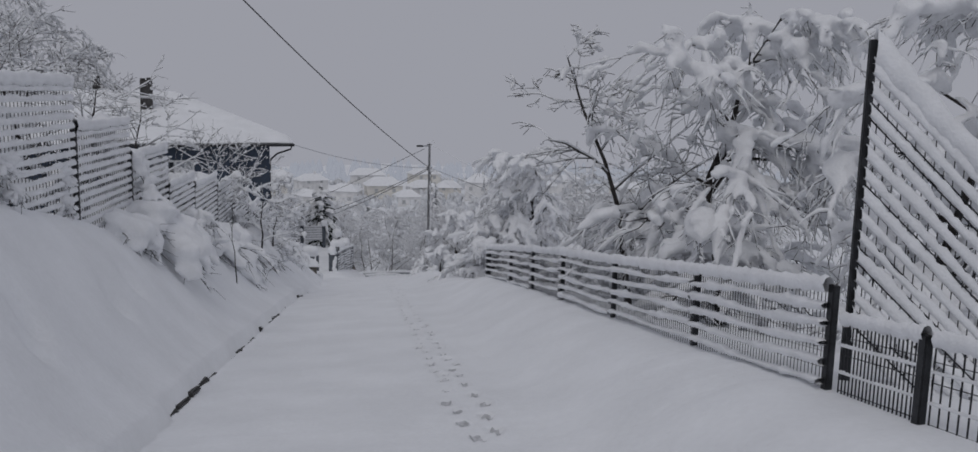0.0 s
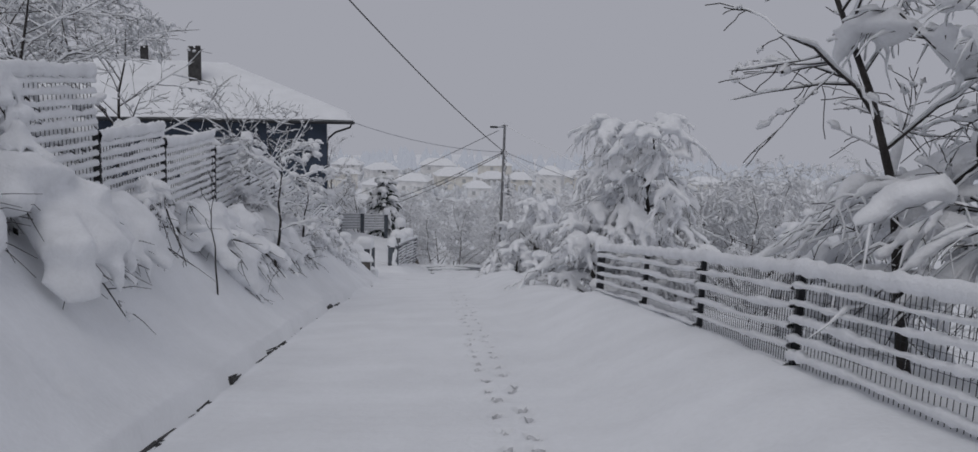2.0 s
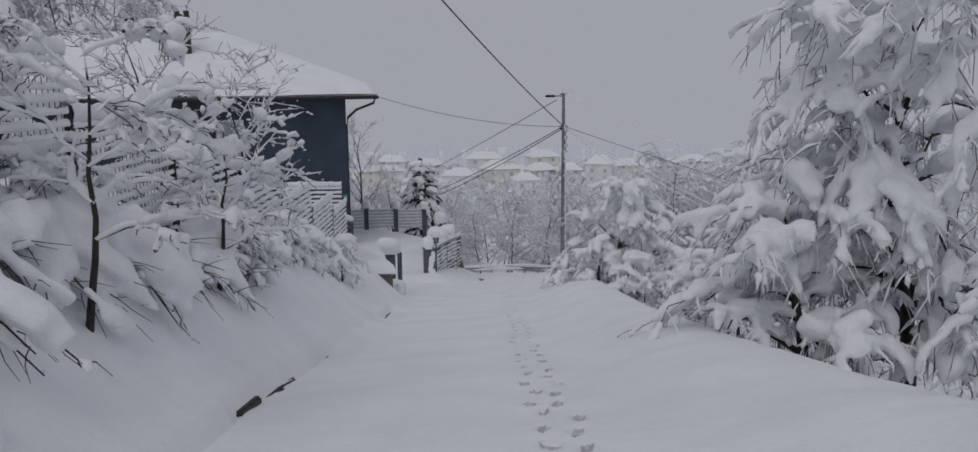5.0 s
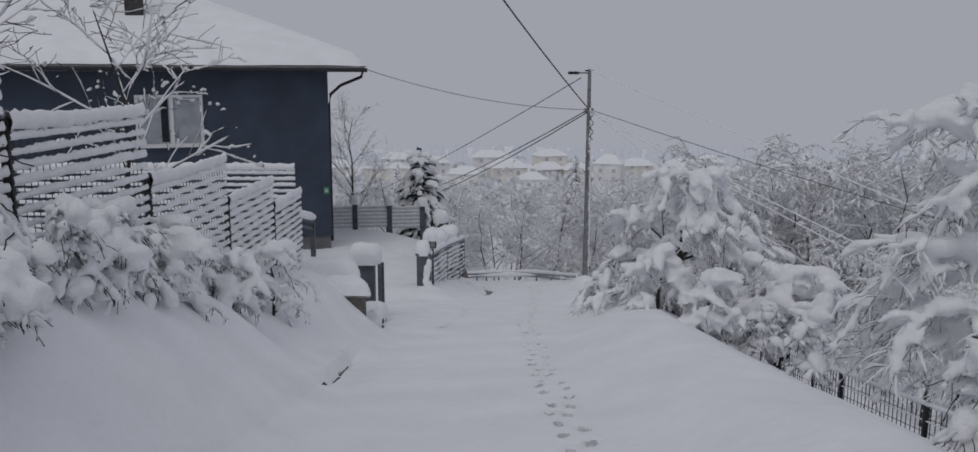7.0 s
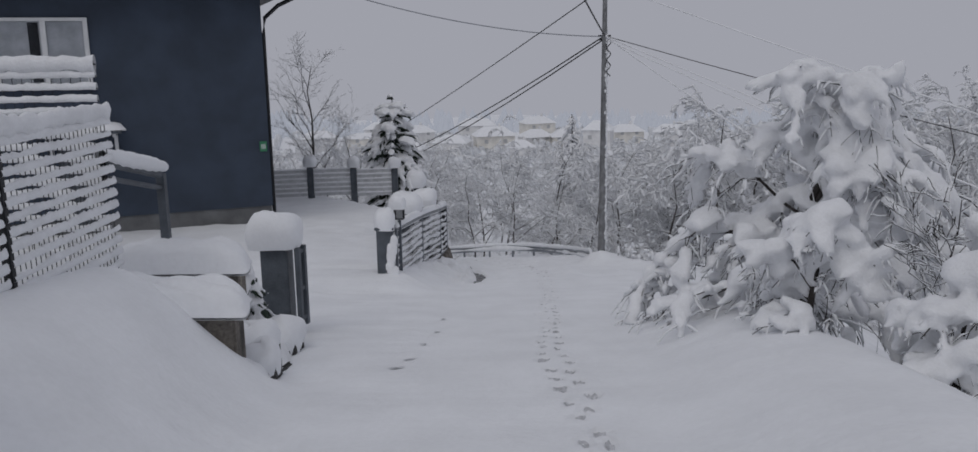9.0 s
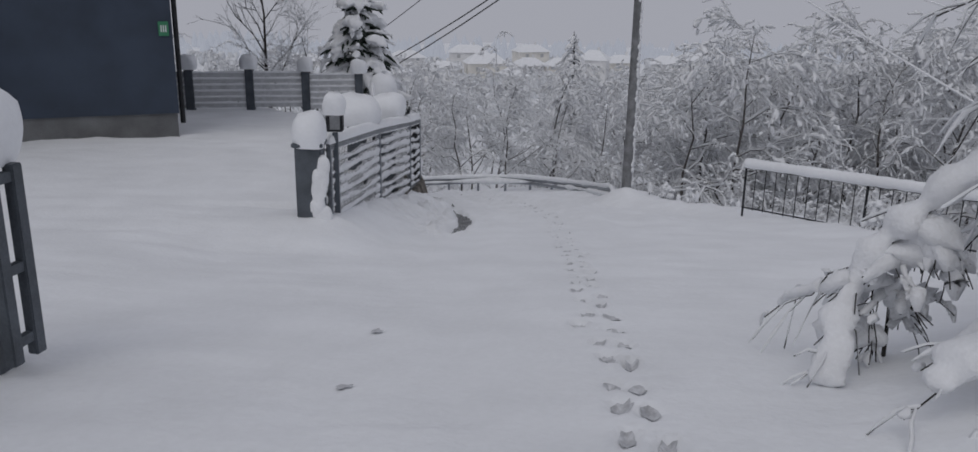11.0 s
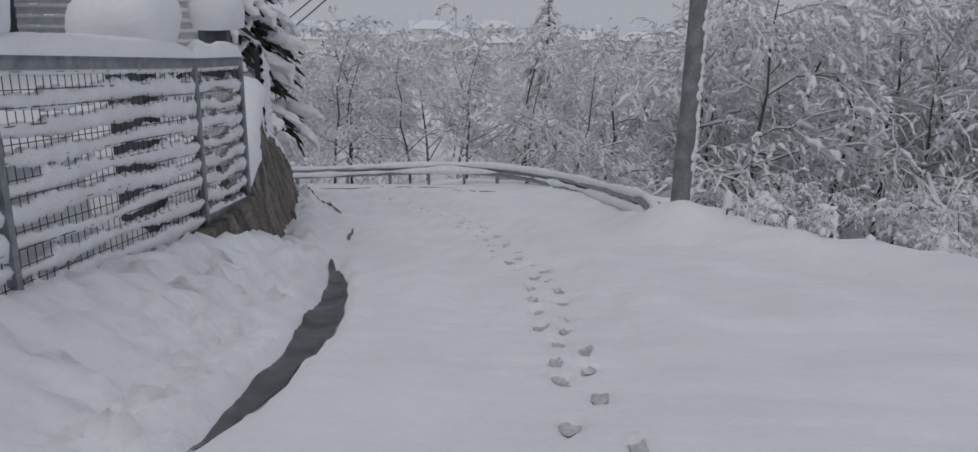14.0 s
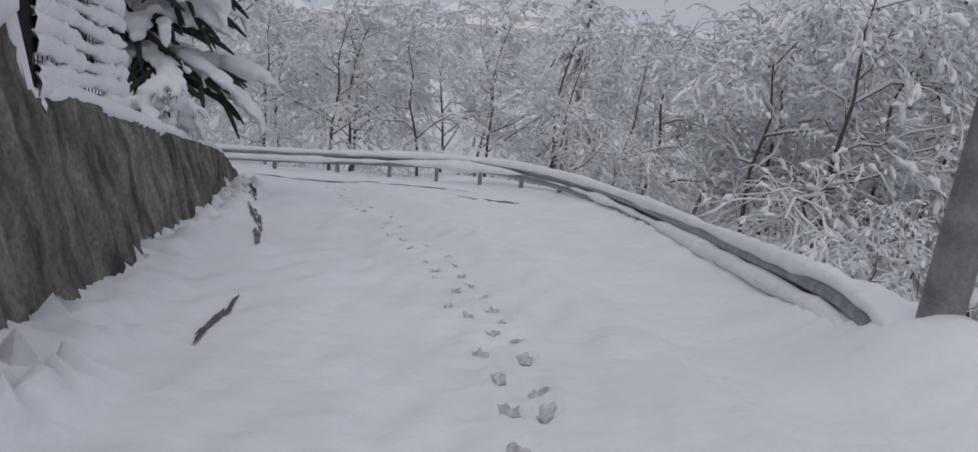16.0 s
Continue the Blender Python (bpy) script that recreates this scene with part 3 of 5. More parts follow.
# joints between the cast sections
for j, deep in ((52.75, 0.06), (54.6, 0.05)):
    wout = wout - deep * np.exp(-((WYY - j) / 0.035) ** 2)
wout = wout + np.where((WYY > 52.75) & (WYY < 54.6), -0.03, 0.0)
face = np.stack([wxs[:, None] + 0.12 - 0.22 * wf_ * (wtop - wbot)[:, None] + wout, WYY, WZZ], -1)
crest = np.stack([wxs - 0.75, wy, wtop - 0.02], -1)[:, None]
wv = np.concatenate([face, crest], 1).reshape(-1, 3)
wi = np.arange(NW * (nz + 1)).reshape(NW, nz + 1)
retaining = tagged(new("retaining_wall", mesh_np("retaining_wall", wv, np.stack([wi[:-1, :-1], wi[1:, :-1], wi[1:, 1:], wi[:-1, 1:]], -1).reshape(-1, 4), CONCRETE, True)),
                   "rough stained concrete retaining wall with streaks of damp", "wall", kind="structure")

sy_ = np.linspace(49.05, 60.5, 90)
stop = np.interp(sy_, WALL_TOP_Y, WALL_TOP_Z)
srx = np.interp(sy_, WALL_Y, WALL_X) + 0.16 - 0.22 * (stop - road_z(sy_) + 0.5)
cap_w = np.interp(sy_, [49.05, 49.4, 51.4, 51.65, 52.5, 60.5], [0.06, 0.2, 0.24, 0.1, 0.1, 0.08]) * (1 + 0.35 * waves(sy_, 0 * sy_, 61, 0.6))
part("snow_cap", mesh_np("wall_snow", *tubes(np.stack([srx, sy_, stop + 0.02], -1)[None], cap_w[None], 10, squash=0.75), SNOW, True), None, retaining, "rounded snow lying on the wall")

# ---- house ----
HZ0, HZ1 = -7.9, -1.86
house = thing("house", "dark navy rendered house with a snow-covered hip roof", "house", (-5.4, 49.2, 0), rz=radians(20))
bm = boxed(-14.5, 0, 0.0, 11, HZ0 + 0.45, HZ1)
part("wall", bm, BLUE, house)
part("plinth", boxed(-14.47, -0.03, 0.04, 10.95, HZ0 - 1.5, HZ0 + 0.452), PLINTH, house, "grey plinth")
TX, TY = 1.19, -0.65
roof = part("roof", boxed(-15.6, TX - 0.06, TY + 0.06, 12.0, HZ1 - 0.02, HZ1 + 0.10), IRON, house, "dark eaves board")
part("fascia", boxed(-15.6, TX - 0.03, TY + 0.02, TY + 0.058, HZ1 - 0.06, HZ1 + 0.12), WHITE, roof, "pale frosted fascia edge")
# snow on the roof as one thick rounded quilt
nx_, ny_ = 70, 46
U, Vv = np.meshgrid(np.linspace(0, 1, nx_), np.linspace(0, 1, ny_), indexing="ij")
x0, x1, y0, y1 = -15.7, TX + 0.04, TY - 0.05, 12.1
Xr, Yr = x0 + (x1 - x0) * U, y0 + (y1 - y0) * Vv
din = np.minimum.reduce([Xr - x0, x1 - Xr, Yr - y0, y1 - Yr])
Zr = HZ1 + 0.14 + 0.30 * np.clip(din / 0.22, 0, 1) ** 0.5 + 0.43 * np.minimum(din, 5.4) + 0.03 * waves(Xr, Yr, 41, 2.5)
top = np.stack([Xr, Yr, Zr], -1).reshape(-1, 3)
low = np.stack([Xr, Yr, np.full_like(Zr, HZ1 + 0.11)], -1).reshape(-1, 3)
ri = np.arange(nx_ * ny_).reshape(nx_, ny_)
rf = np.stack([ri[:-1, :-1], ri[1:, :-1], ri[1:, 1:], ri[:-1, 1:]], -1).reshape(-1, 4)
part("snow_cover", mesh_np("roof_snow", np.concatenate([top, low]), np.concatenate([rf, rf[:, ::-1] + len(top)]), SNOW, True), None, roof, "smooth thick white snow")
gut = np.array([[[-15.6, TY - 0.06, HZ1 + 0.02], [TX, TY - 0.06, HZ1 + 0.0]]])
part("gutter", mesh_np("gutter", *tubes(gut, np.full((1, 2), 0.07), 8), IRON, True), None, roof, "dark gutter")
dp = np.array([[[TX - 0.12, TY, HZ1 - 0.02], [TX - 0.18, TY + 0.02, HZ1 - 0.22], [TX - 0.75, 0.05, HZ1 - 0.5], [0.1, 0.1, HZ1 - 0.8], [0.07, 0.3, HZ1 - 1.2], [0.07, 0.4, HZ0 + 0.2]]])
part("downpipe", mesh_np("downpipe", *tubes(dp, np.full((1, 6), 0.05), 8), IRON, True), None, house, "dark downpipe")


def chimney(x, y, z0, z1, w):
    ch = part("chimney", boxed(x - w / 2, x + w / 2, y - w / 2, y + w / 2, z0, z1, bevel=0.02), STONE, house, "weathered grey chimney with a notched top")
    for a in (-1, 1):
        part("chimney_cap", boxed(x + a * 0.29 * w - 0.19 * w, x + a * 0.29 * w + 0.19 * w, y - 0.48 * w, y + 0.48 * w, z1 + 0.002, z1 + 0.1 + 0.02 * a, bevel=0.01), STONE, ch)


chimney(-5.95, 2.7, -1.5, 1.5, 0.58)
chimney(-8.1, 8.0, -0.5, 1.55, 0.4)


def window(x0, x1, z0, z1, mull):
    w = part("window", boxed(x0, x1, -0.03, 0.05, z0, z1), CURTAIN, house, "white-framed double window with drawn grey curtains")
    for a, b, c, d in ((x0 - 0.05, x1 + 0.05, z1, z1 + 0.08), (x0 - 0.05, x1 + 0.05, z0 - 0.08, z0), (x0 - 0.05, x0 + 0.05, z0, z1), (x1 - 0.05, x1 + 0.05, z0, z1), (mull - 0.06, mull + 0.06, z0, z1)):
        part("window_frame", boxed(a, b, -0.09, -0.005, c, d, bevel=0.008), WHITE, w)
    part("window_sill", boxed(x0 - 0.12, x1 + 0.12, -0.17, -0.092, z0 - 0.12, z0 - 0.07), WHITE, w)
    for a, b in ((x0 + 0.05, mull - 0.06), (mull + 0.06, x1 - 0.05)):
        part("pane", boxed(a, b, -0.05, -0.04, z0, z1), PANE, w)
    part("dark_gap", boxed(mull - 0.32, mull - 0.10, -0.037, -0.032, z0 + 0.05, z1 - 0.03), IRON, w, "dark gap between the curtains")


PANE = bpy.data.materials.new("thin_pane")
PANE.use_nodes = True
pb = PANE.node_tree.nodes["Principled BSDF"]
pb.inputs["Base Color"].default_value = (0.9, 0.92, 0.95, 1)
pb.inputs["Roughness"].default_value = 0.03
pb.inputs["Transmission Weight"].default_value = 1.0
pb.inputs["IOR"].default_value = 1.02
window(-5.97, -4.05, -4.18, -2.73, -4.95)
sign = part("number_plate", boxed(-0.24, -0.06, -0.03, -0.005, -6.02, -5.76, bevel=0.006), GREEN, house, "small green enamel plate")
for k in range(3):
    part("bar", boxed(-0.2 + 0.04 * k, -0.18 + 0.04 * k, -0.036, -0.031, -5.95, -5.83), WHITE, sign)
can = part("door_canopy", boxed(-5.4, -3.45, -1.0, -0.005, -5.32, -5.24, bevel=0.01), GREYPOST, house, "small door canopy with snow on top")
V, F = hump(20, 14, 2.05, 1.08, 0.2, np.random.RandomState(3))
part("snow_cap", mesh_np("canopy_snow", V + np.array([-4.42, -0.5, -5.235]), F, SNOW, True), None, can)
for bx in (-3.62, -5.05):
    b = bmesh.new()
    box(b, bx - 0.04, bx + 0.04, -0.1, -0.005, -6.0, -5.322)
    box(b, bx - 0.04, bx + 0.04, -0.75, -0.1, -5.42, -5.322)
    part("bracket", b, WHITE, can)
door = part("door", boxed(-4.95, -4.15, -0.05, 0.03, -7.6, -5.6, bevel=0.01), GREYPOST, house, "grey entrance door")
part("door_pane", boxed(-4.7, -4.4, -0.062, -0.052, -6.1, -5.8), WHITE, door)

# ---- utility pole and wires ----
PX, PY = 3.52, 51.1
pole = thing("utility_pole", "grey steel utility pole with a street lamp and cable bundle", "pole", (PX, PY, 0))
P = np.array([[[-0.02, 0, -10.3], [0.0, 0, -8], [0.0, 0, -6], [0, 0, -4], [0, 0, -1.8]]])
part("shaft", mesh_np("shaft", *tubes(P, np.array([[0.115, 0.1, 0.085, 0.075, 0.06]]), 14), POLE, True), None, pole)
rs = np.random.RandomState(9)
sn = []
for i in range(260):
    a, z = rs.normal(-0.25, 0.35), rs.uniform(-9.4, -3.0)
    r = 0.105 + (z + 9) * -0.006
    c = np.array([r * np.cos(a), r * np.sin(a), z])
    p = np.stack([c + np.array([0, 0, -0.05]), c, c + np.array([0, 0, 0.05])])
    sn.append((p, np.array([0.012, rs.uniform(0.02, 0.045), 0.012])))
part("clinging_snow", mesh_np("pole_snow", *tubes(*batch(sn), 5), SNOWTREE, True), None, pole, "snow plastered along one side")["kind"] = "stuff"
arm = np.array([[[0, 0, -1.95], [-0.15, -0.05, -1.92], [-0.42, -0.12, -1.93]]])
part("lamp_arm", mesh_np("lamp_arm", *tubes(arm, np.full((1, 3), 0.03), 7), ZINC, True), None, pole)
lamp = part("lamp_head", boxed(-0.78, -0.36, -0.2, -0.02, -1.98, -1.88, bevel=0.03), IRON, pole, "dark lamp head")
th = np.linspace(-0.3, 3.6, 12)
loop = np.stack([0.14 + 0.2 * np.cos(th), 0 * th, -1.78 + 0.16 * np.sin(th)], -1)[None]
part("cable_loop", mesh_np("cable_loop", *tubes(loop, np.full((1, 12), 0.014), 5), SNOWTREE, True), None, pole)
for dz, ln in ((-3.2, 0.35), (-3.3, 0.28), (-1.85, 0.3)):
    br = np.array([[[-ln / 2, 0, dz], [ln / 2, 0.05, dz]]])
    part("bracket", mesh_np("bracket", *tubes(br, np.full((1, 2), 0.025), 6), IRON, True), None, pole)
coil = np.stack([0.11 + 0.05 * np.sin(np.linspace(0, 20, 40)), -0.08 + 0 * np.linspace(0, 1, 40), np.linspace(-3.3, -4.3, 40)], -1)[None]
part("cable_bundle", mesh_np("cable_bundle", *tubes(coil, np.full((1, 40), 0.015), 5), CABLE, True), None, pole)


def cable(a, b, sag, r=0.013, mat=CABLE, label="black cable strung from the utility pole", n=26):
    t = np.linspace(0, 1, n)[:, None]
    p = np.array(a) * (1 - t) + np.array(b) * t
    p[:, 2] -= sag * 4 * t[:, 0] * (1 - t[:, 0])
    return tagged(new("cable", mesh_np("cable", *tubes(p[None], np.full((1, n), r), 6), mat, True)), label, "cable", "overhead cables")


def run(z, way, length, sag, r=0.013, mat=CABLE, dx=0.0, label="black cable strung from the utility pole"):
    w = Vector(way).normalized()
    a = Vector((PX + dx, PY, z))
    return cable(a, a + w * length, sag, r, mat, label)


run(-3.2, (-0.287, -1, 0.346), 66, 1.6, 0.02)
cable((PX, PY, -3.22), (-4.1, 49.0, -1.83), 0.3, 0.013, ZINC, "frosted cable from the pole to the eaves")
run(-2.1, (-0.367, 1, -0.23), 87, 0.96, 0.016, dx=-0.3)
run(-3.2, (-0.392, 1, -0.158), 87, 3.4, 0.02)
run(-3.28, (-0.392, 1, -0.170), 87, 3.5, 0.02)
run(-1.82, (0.98, -1, -0.405), 56, 0.62, 0.02, SNOWTREE, label="snow-coated cable leaving the pole top")
run(-3.2, (0.617, -1, -0.265), 48, 0.7, 0.018, SNOWTREE, label="snow-coated cable leaving the pole downhill")
run(-3.28, (0.617, -1, -0.285), 48, 0.7, 0.016, SNOWTREE, label="snow-coated cable leaving the pole downhill")
run(-3.2, (1.032, -1, -0.617), 20, 0.77, 0.02, SNOWTREE, label="snow-coated stay wire of the pole")
run(-3.2, (1.253, -1, -0.23), 65, 1.88, 0.011)

# ---- mesh fences ----


def wires(w, h, nz, pitch=0.05, wire=0.0032, mat=IRON, hx=0.005):
    xs = np.arange(0, w + 1e-6, pitch)
    P1 = np.stack([np.stack([xs, 0 * xs, 0 * xs], -1), np.stack([xs, 0 * xs, 0 * xs + h], -1)], 1)
    zs = np.linspace(0, h, nz + 1)
    P2 = np.stack([np.stack([0 * zs, 0 * zs - 0.006, zs], -1), np.stack([0 * zs + w, 0 * zs - 0.006, zs], -1)], 1)
    return mesh_np("wire_mesh", *join([tubes(P1, np.full((len(xs), 2), wire), 4), tubes(P2, np.full((len(zs), 2), hx), 4)]), mat)


def snow_band(w, half, rng, n=24, sit=1.0, wide=1.0):
    """Snow caught along a horizontal wire: a ragged ribbon, thicker in places, with scallops below."""
    x = np.linspace(0, w, n)
    bot = half * (0.35 + 0.5 * rng.rand(n)) * sit
    topz = half * (0.9 + 0.09 * np.convolve(rng.normal(0, 1, n + 8), np.ones(9) / 3, "valid")[:n] + 0.1 * rng.normal(0, 1, n))
    th = (0.03 + 0.012 * rng.rand(n)) * wide
    ring = np.stack([np.stack([x, th, 0.2 * topz], -1), np.stack([x, 0.55 * th, 0.85 * topz], -1), np.stack([x, 0 * x, topz], -1), np.stack([x, -0.55 * th, 0.85 * topz], -1),
                     np.stack([x, -th, 0.2 * topz], -1), np.stack([x, -0.5 * th, -bot], -1), np.stack([x, 0.5 * th, -bot], -1)], 1)
    k = ring.shape[1]
    idx = np.arange(n * k).reshape(n, k)
    nxt = np.roll(idx, -1, axis=1)
    return ring.reshape(-1, 3), np.stack([idx[:-1], nxt[:-1], nxt[1:], idx[1:]], -1).reshape(-1, 4)[:, ::-1]


frng = np.random.RandomState(11)
BANDS = [mesh_np("snow_band", *snow_band(2.1, 0.06, frng, n=60, sit=0.2, wide=0.55), SNOWTREE, True) for _ in range(8)]
JAG = []
for _ in range(6):
    n = 60
    V, F = snow_band(2.1, 0.06, frng, n=n, wide=1.1)
    V = V.reshape(n, 7, 3)
    saw = np.repeat(frng.rand(20), 3)[:n] * np.tile([0.3, 1.0, 0.6], 20)[:n]
    slow = np.convolve(frng.rand(n + 14), np.ones(15) / 15, "valid")
    slow = np.clip(0.35 + 2.6 * (slow - 0.33), 0.3, 1.35)
    V[:, :, 2] = (V[:, :, 2] * 0.75 + np.where(V[:, :, 2] > 0, 1, -0.35) * 0.035 * saw[:, None]) * slow[:, None] + 0.012 * np.sin(np.linspace(0, 7, n) + frng.rand() * 6)[:, None]
    JAG.append(mesh_np('snow_band', V.reshape(-1, 3), F, SNOWTREE, True))
CAPS = [mesh_np("snow_cap", *snow_band(2.1, 0.08, frng, n=40), SNOWTREE, True) for _ in range(4)]
GRID = wires(2.1, 1.8, 18, pitch=0.085, wire=0.0045, hx=0.008)
POSTM = bm_mesh("post", boxed(-0.03, 0.03, -0.03, 0.03, -0.6, 1.84, bevel=0.006), IRON)


def set_in(name, data, m, parent, label="", slanted=False):
    """A part placed by m; a slanted placing is worked into a mesh of its own."""
    if slanted:
        data = data.copy()
        data.transform(m)
        return part(name, data, None, parent, label)
    o = part(name, data, None, parent, label)
    o.matrix_basis = m
    return o


def mesh_panel(at, rz, w, h, rows, label, group, shear=0.0, post=POSTM, post_label="", band=1.0, cap=1.0, grid=GRID, gh=1.8, tall=None, pname="post", behind=0.0, bands=None):
    f = thing("mesh_fence_panel", label, "fence", at, group, rz=rz)
    sh = Matrix.Identity(4)
    sh[2][0] = shear
    set_in("wire_mesh", grid, sh @ Matrix.Diagonal((w / 2.1, 1, h / gh, 1)), f, "dark thin wire grid", shear != 0)
    for i in range(rows + 1):
        last = i == rows
        data = CAPS[frng.randint(4)] if last else (bands or BANDS)[frng.randint(6)]
        flip = -1 if frng.rand() < 0.5 else 1
        m = sh @ Matrix.Translation((w / 2, behind, h * i / rows)) @ Matrix.Diagonal((flip * w / 2.1, flip, cap if last else band * frng.uniform(0.8, 1.12), 1)) @ Matrix.Translation((-1.05, 0, 0))
        set_in("snow_band", data, m, f, slanted=shear != 0)
    if post:
        p = part(pname, post, None, f, post_label)
        p.scale = (1, 1, (tall or h) / 1.8)
    return f


LEFT = [(2.0, 4.05, 2.5), (4.1, 6.15, 2.1), (6.2, 8.2, 1.65), (8.25, 10.35, 1.2), (10.4, 12.5, 0.7), (12.55, 14.6, 0.23), (14.65, 16.6, -0.4), (16.65, 18.88, -0.62), (18.93, 21.1, -0.88),
        (21.15, 23.3, -1.4), (23.35, 25.65, -1.93), (25.7, 27.9, -2.4), (27.95, 30.2, -3.05), (30.25, 32.3, -3.55), (32.35, 34.05, -3.93)]
for a, b, topz in LEFT:
    mesh_panel((-3.0, a, topz - 1.8), math.pi / 2, b - a, 1.8, 18, "dark wire mesh garden fence panel with snow on every wire", "garden fence panels", behind=-0.018)
for i in range(3):
    mesh_panel((-3.07 - 2.0 * (i + 1), 34.12, -5.35), 0.0, 2.0, 1.8, 18, "wire mesh garden fence panel turning towards the house", "garden fence panels", behind=-0.018)

FENCE_Y = [4.86, 6.85, 9.05, 11.3, 13.3, 15.25, 17.25]
FENCE_X = [2.84, 2.82, 2.78, 2.73, 2.71, 2.68, 2.55]
FENCE_T = [0.13, -0.18, -0.53, -0.86, -1.19, -1.52, -1.86]
FENCE_B = [-0.55, -0.85, -1.22, -1.65, -1.92, -2.22, -2.56]
LPOST = bm_mesh("square_post", boxed(-0.03, 0.03, -0.022, 0.022, -0.5, 1.82, bevel=0.006), IRON)
TALLPOST = bm_mesh("tall_post", boxed(-0.02, 0.02, -0.02, 0.02, -0.6, 1.84, bevel=0.005), IRON)
LGRID = wires(2.1, 1.8, 7, pitch=0.045, wire=0.0024, hx=0.0035)
for i in range(6):
    a, b = FENCE_Y[i], FENCE_Y[i + 1]
    dx = FENCE_X[i + 1] - FENCE_X[i]
    w = math.hypot(b - a, dx)
    h = FENCE_T[i] - FENCE_B[i]
    mesh_panel((FENCE_X[i], a, FENCE_B[i]), math.atan2(b - a, dx), w, h, 6, "sagging wire mesh lane fence panel banded with snow", "lane fence panels",
               shear=(FENCE_T[i + 1] - FENCE_T[i]) / w, post=LPOST, post_label="dark square post", band=0.66, cap=0.8, grid=LGRID, bands=JAG, behind=0.035)
end = thing("fence_post", "dark square end post of the lane fence", "post", (FENCE_X[6], FENCE_Y[6], FENCE_B[6]))
part("post", boxed(-0.045, 0.045, -0.045, 0.045, -0.4, 0.72, bevel=0.008), IRON, end)
V, F = dome(0.2, 0.2, 0.13, frng)
part("snow_cap", mesh_np("snow_cap", V + np.array([0, 0, 0.72]), F, SNOW, True), None, end)
# coarse gate section and the tall fence running downhill
CGRID = wires(2.1, 1.8, 6, pitch=0.1, wire=0.005, hx=0.007)
mesh_panel((2.86, 4.05, -0.55), math.pi / 2, 0.72, 0.62, 4, "coarse wire gate panel with little snow", "lane fence panels", post=LPOST, band=0.3, cap=0.6, grid=CGRID, shear=-0.15)
mesh_panel((2.88, 2.6, -0.35), math.pi / 2, 1.4, 0.62, 4, "coarse wire gate panel with little snow", "lane fence panels", post=LPOST, band=0.3, cap=0.6, grid=CGRID, shear=-0.15)
for i in range(2):
    mesh_panel((3.09 + 1.5 * i, 5.1 - 0.15 * i, -0.24 - 1.35 * i), -0.1, 1.5, 1.7, 14, "tall wire fence stepping steeply downhill under snow", "downhill fence panels", shear=-0.92,
               post=TALLPOST, post_label="dark tall post", band=1.35, cap=1.4, tall=1.72, behind=-0.03)

LOWY = [24.2, 26.3, 28.4, 30.5, 32.4]
for i in range(4):
    a, b = LOWY[i], LOWY[i + 1]
    ta, tb = -4.55 - 0.19 * (a - 24.2), -4.55 - 0.19 * (b - 24.2)
    mesh_panel((4.6, a, ta - 0.9), math.pi / 2, b - a, 0.9, 5, "low wire mesh fence on the slope below the lane", "slope fence panels", shear=(tb - ta) / (b - a), post=LPOST, band=0.2, cap=0.35, grid=CGRID)

# ---- entrance ----


def capped(x0, y0, zb, zt, w, cap, mat=GREYPOST, label="grey-blue square gate pillar under a tall cap of snow", grp="gate pillars"):
    p = thing("gate_pillar", label, "pillar", (x0, y0, 0), grp)
    part("shaft", boxed(-w / 2, w / 2, -w / 2, w / 2, zb, zt, bevel=0.012), mat, p)
    part("cap_plate", boxed(-w / 2 - 0.03, w / 2 + 0.03, -w / 2 - 0.03, w / 2 + 0.03, zt, zt + 0.05, bevel=0.01), mat, p)
    V, F = dome(cap[0], cap[1], cap[2], frng)
    part("snow_cap", mesh_np("snow_cap", V + np.array([0, 0, zt + 0.05]), F, SNOW, True), None, p, "rounded white snow cap")
    return p


capped(-2.36, 36.9, -7.1, -5.74, 0.32, (0.62, 0.6, 0.36))
gp = capped(-1.74, 42.75, -8.3, -6.78, 0.30, (0.42, 0.42, 0.34))
for i in range(12):
    V, F = dome(frng.uniform(0.08, 0.2), 0.08, frng.uniform(0.1, 0.2), frng)
    o = part("snow_patch", mesh_np("snow_patch", V, F, SNOWTREE, True), None, gp)
    o.location = (0.13 + frng.normal(0, 0.03), -0.14, -7.0 - 0.06 * i)
# half-open gate leaf beside the first pillar
gate = thing("gate_leaf", "grey steel gate leaf standing open beside the pillar", "gate", (-2.08, 36.75, -6.72), rz=radians(78))
for a in (0.0, 0.16):
    part("upright", boxed(a - 0.035, a + 0.035, -0.03, 0.03, 0.0, 0.98, bevel=0.006), GREYPOST, gate)
for z in (0.08, 0.45, 0.9):
    part("crossbar", boxed(0.0, 0.16, -0.02, 0.02, z, z + 0.05), GREYPOST, gate)
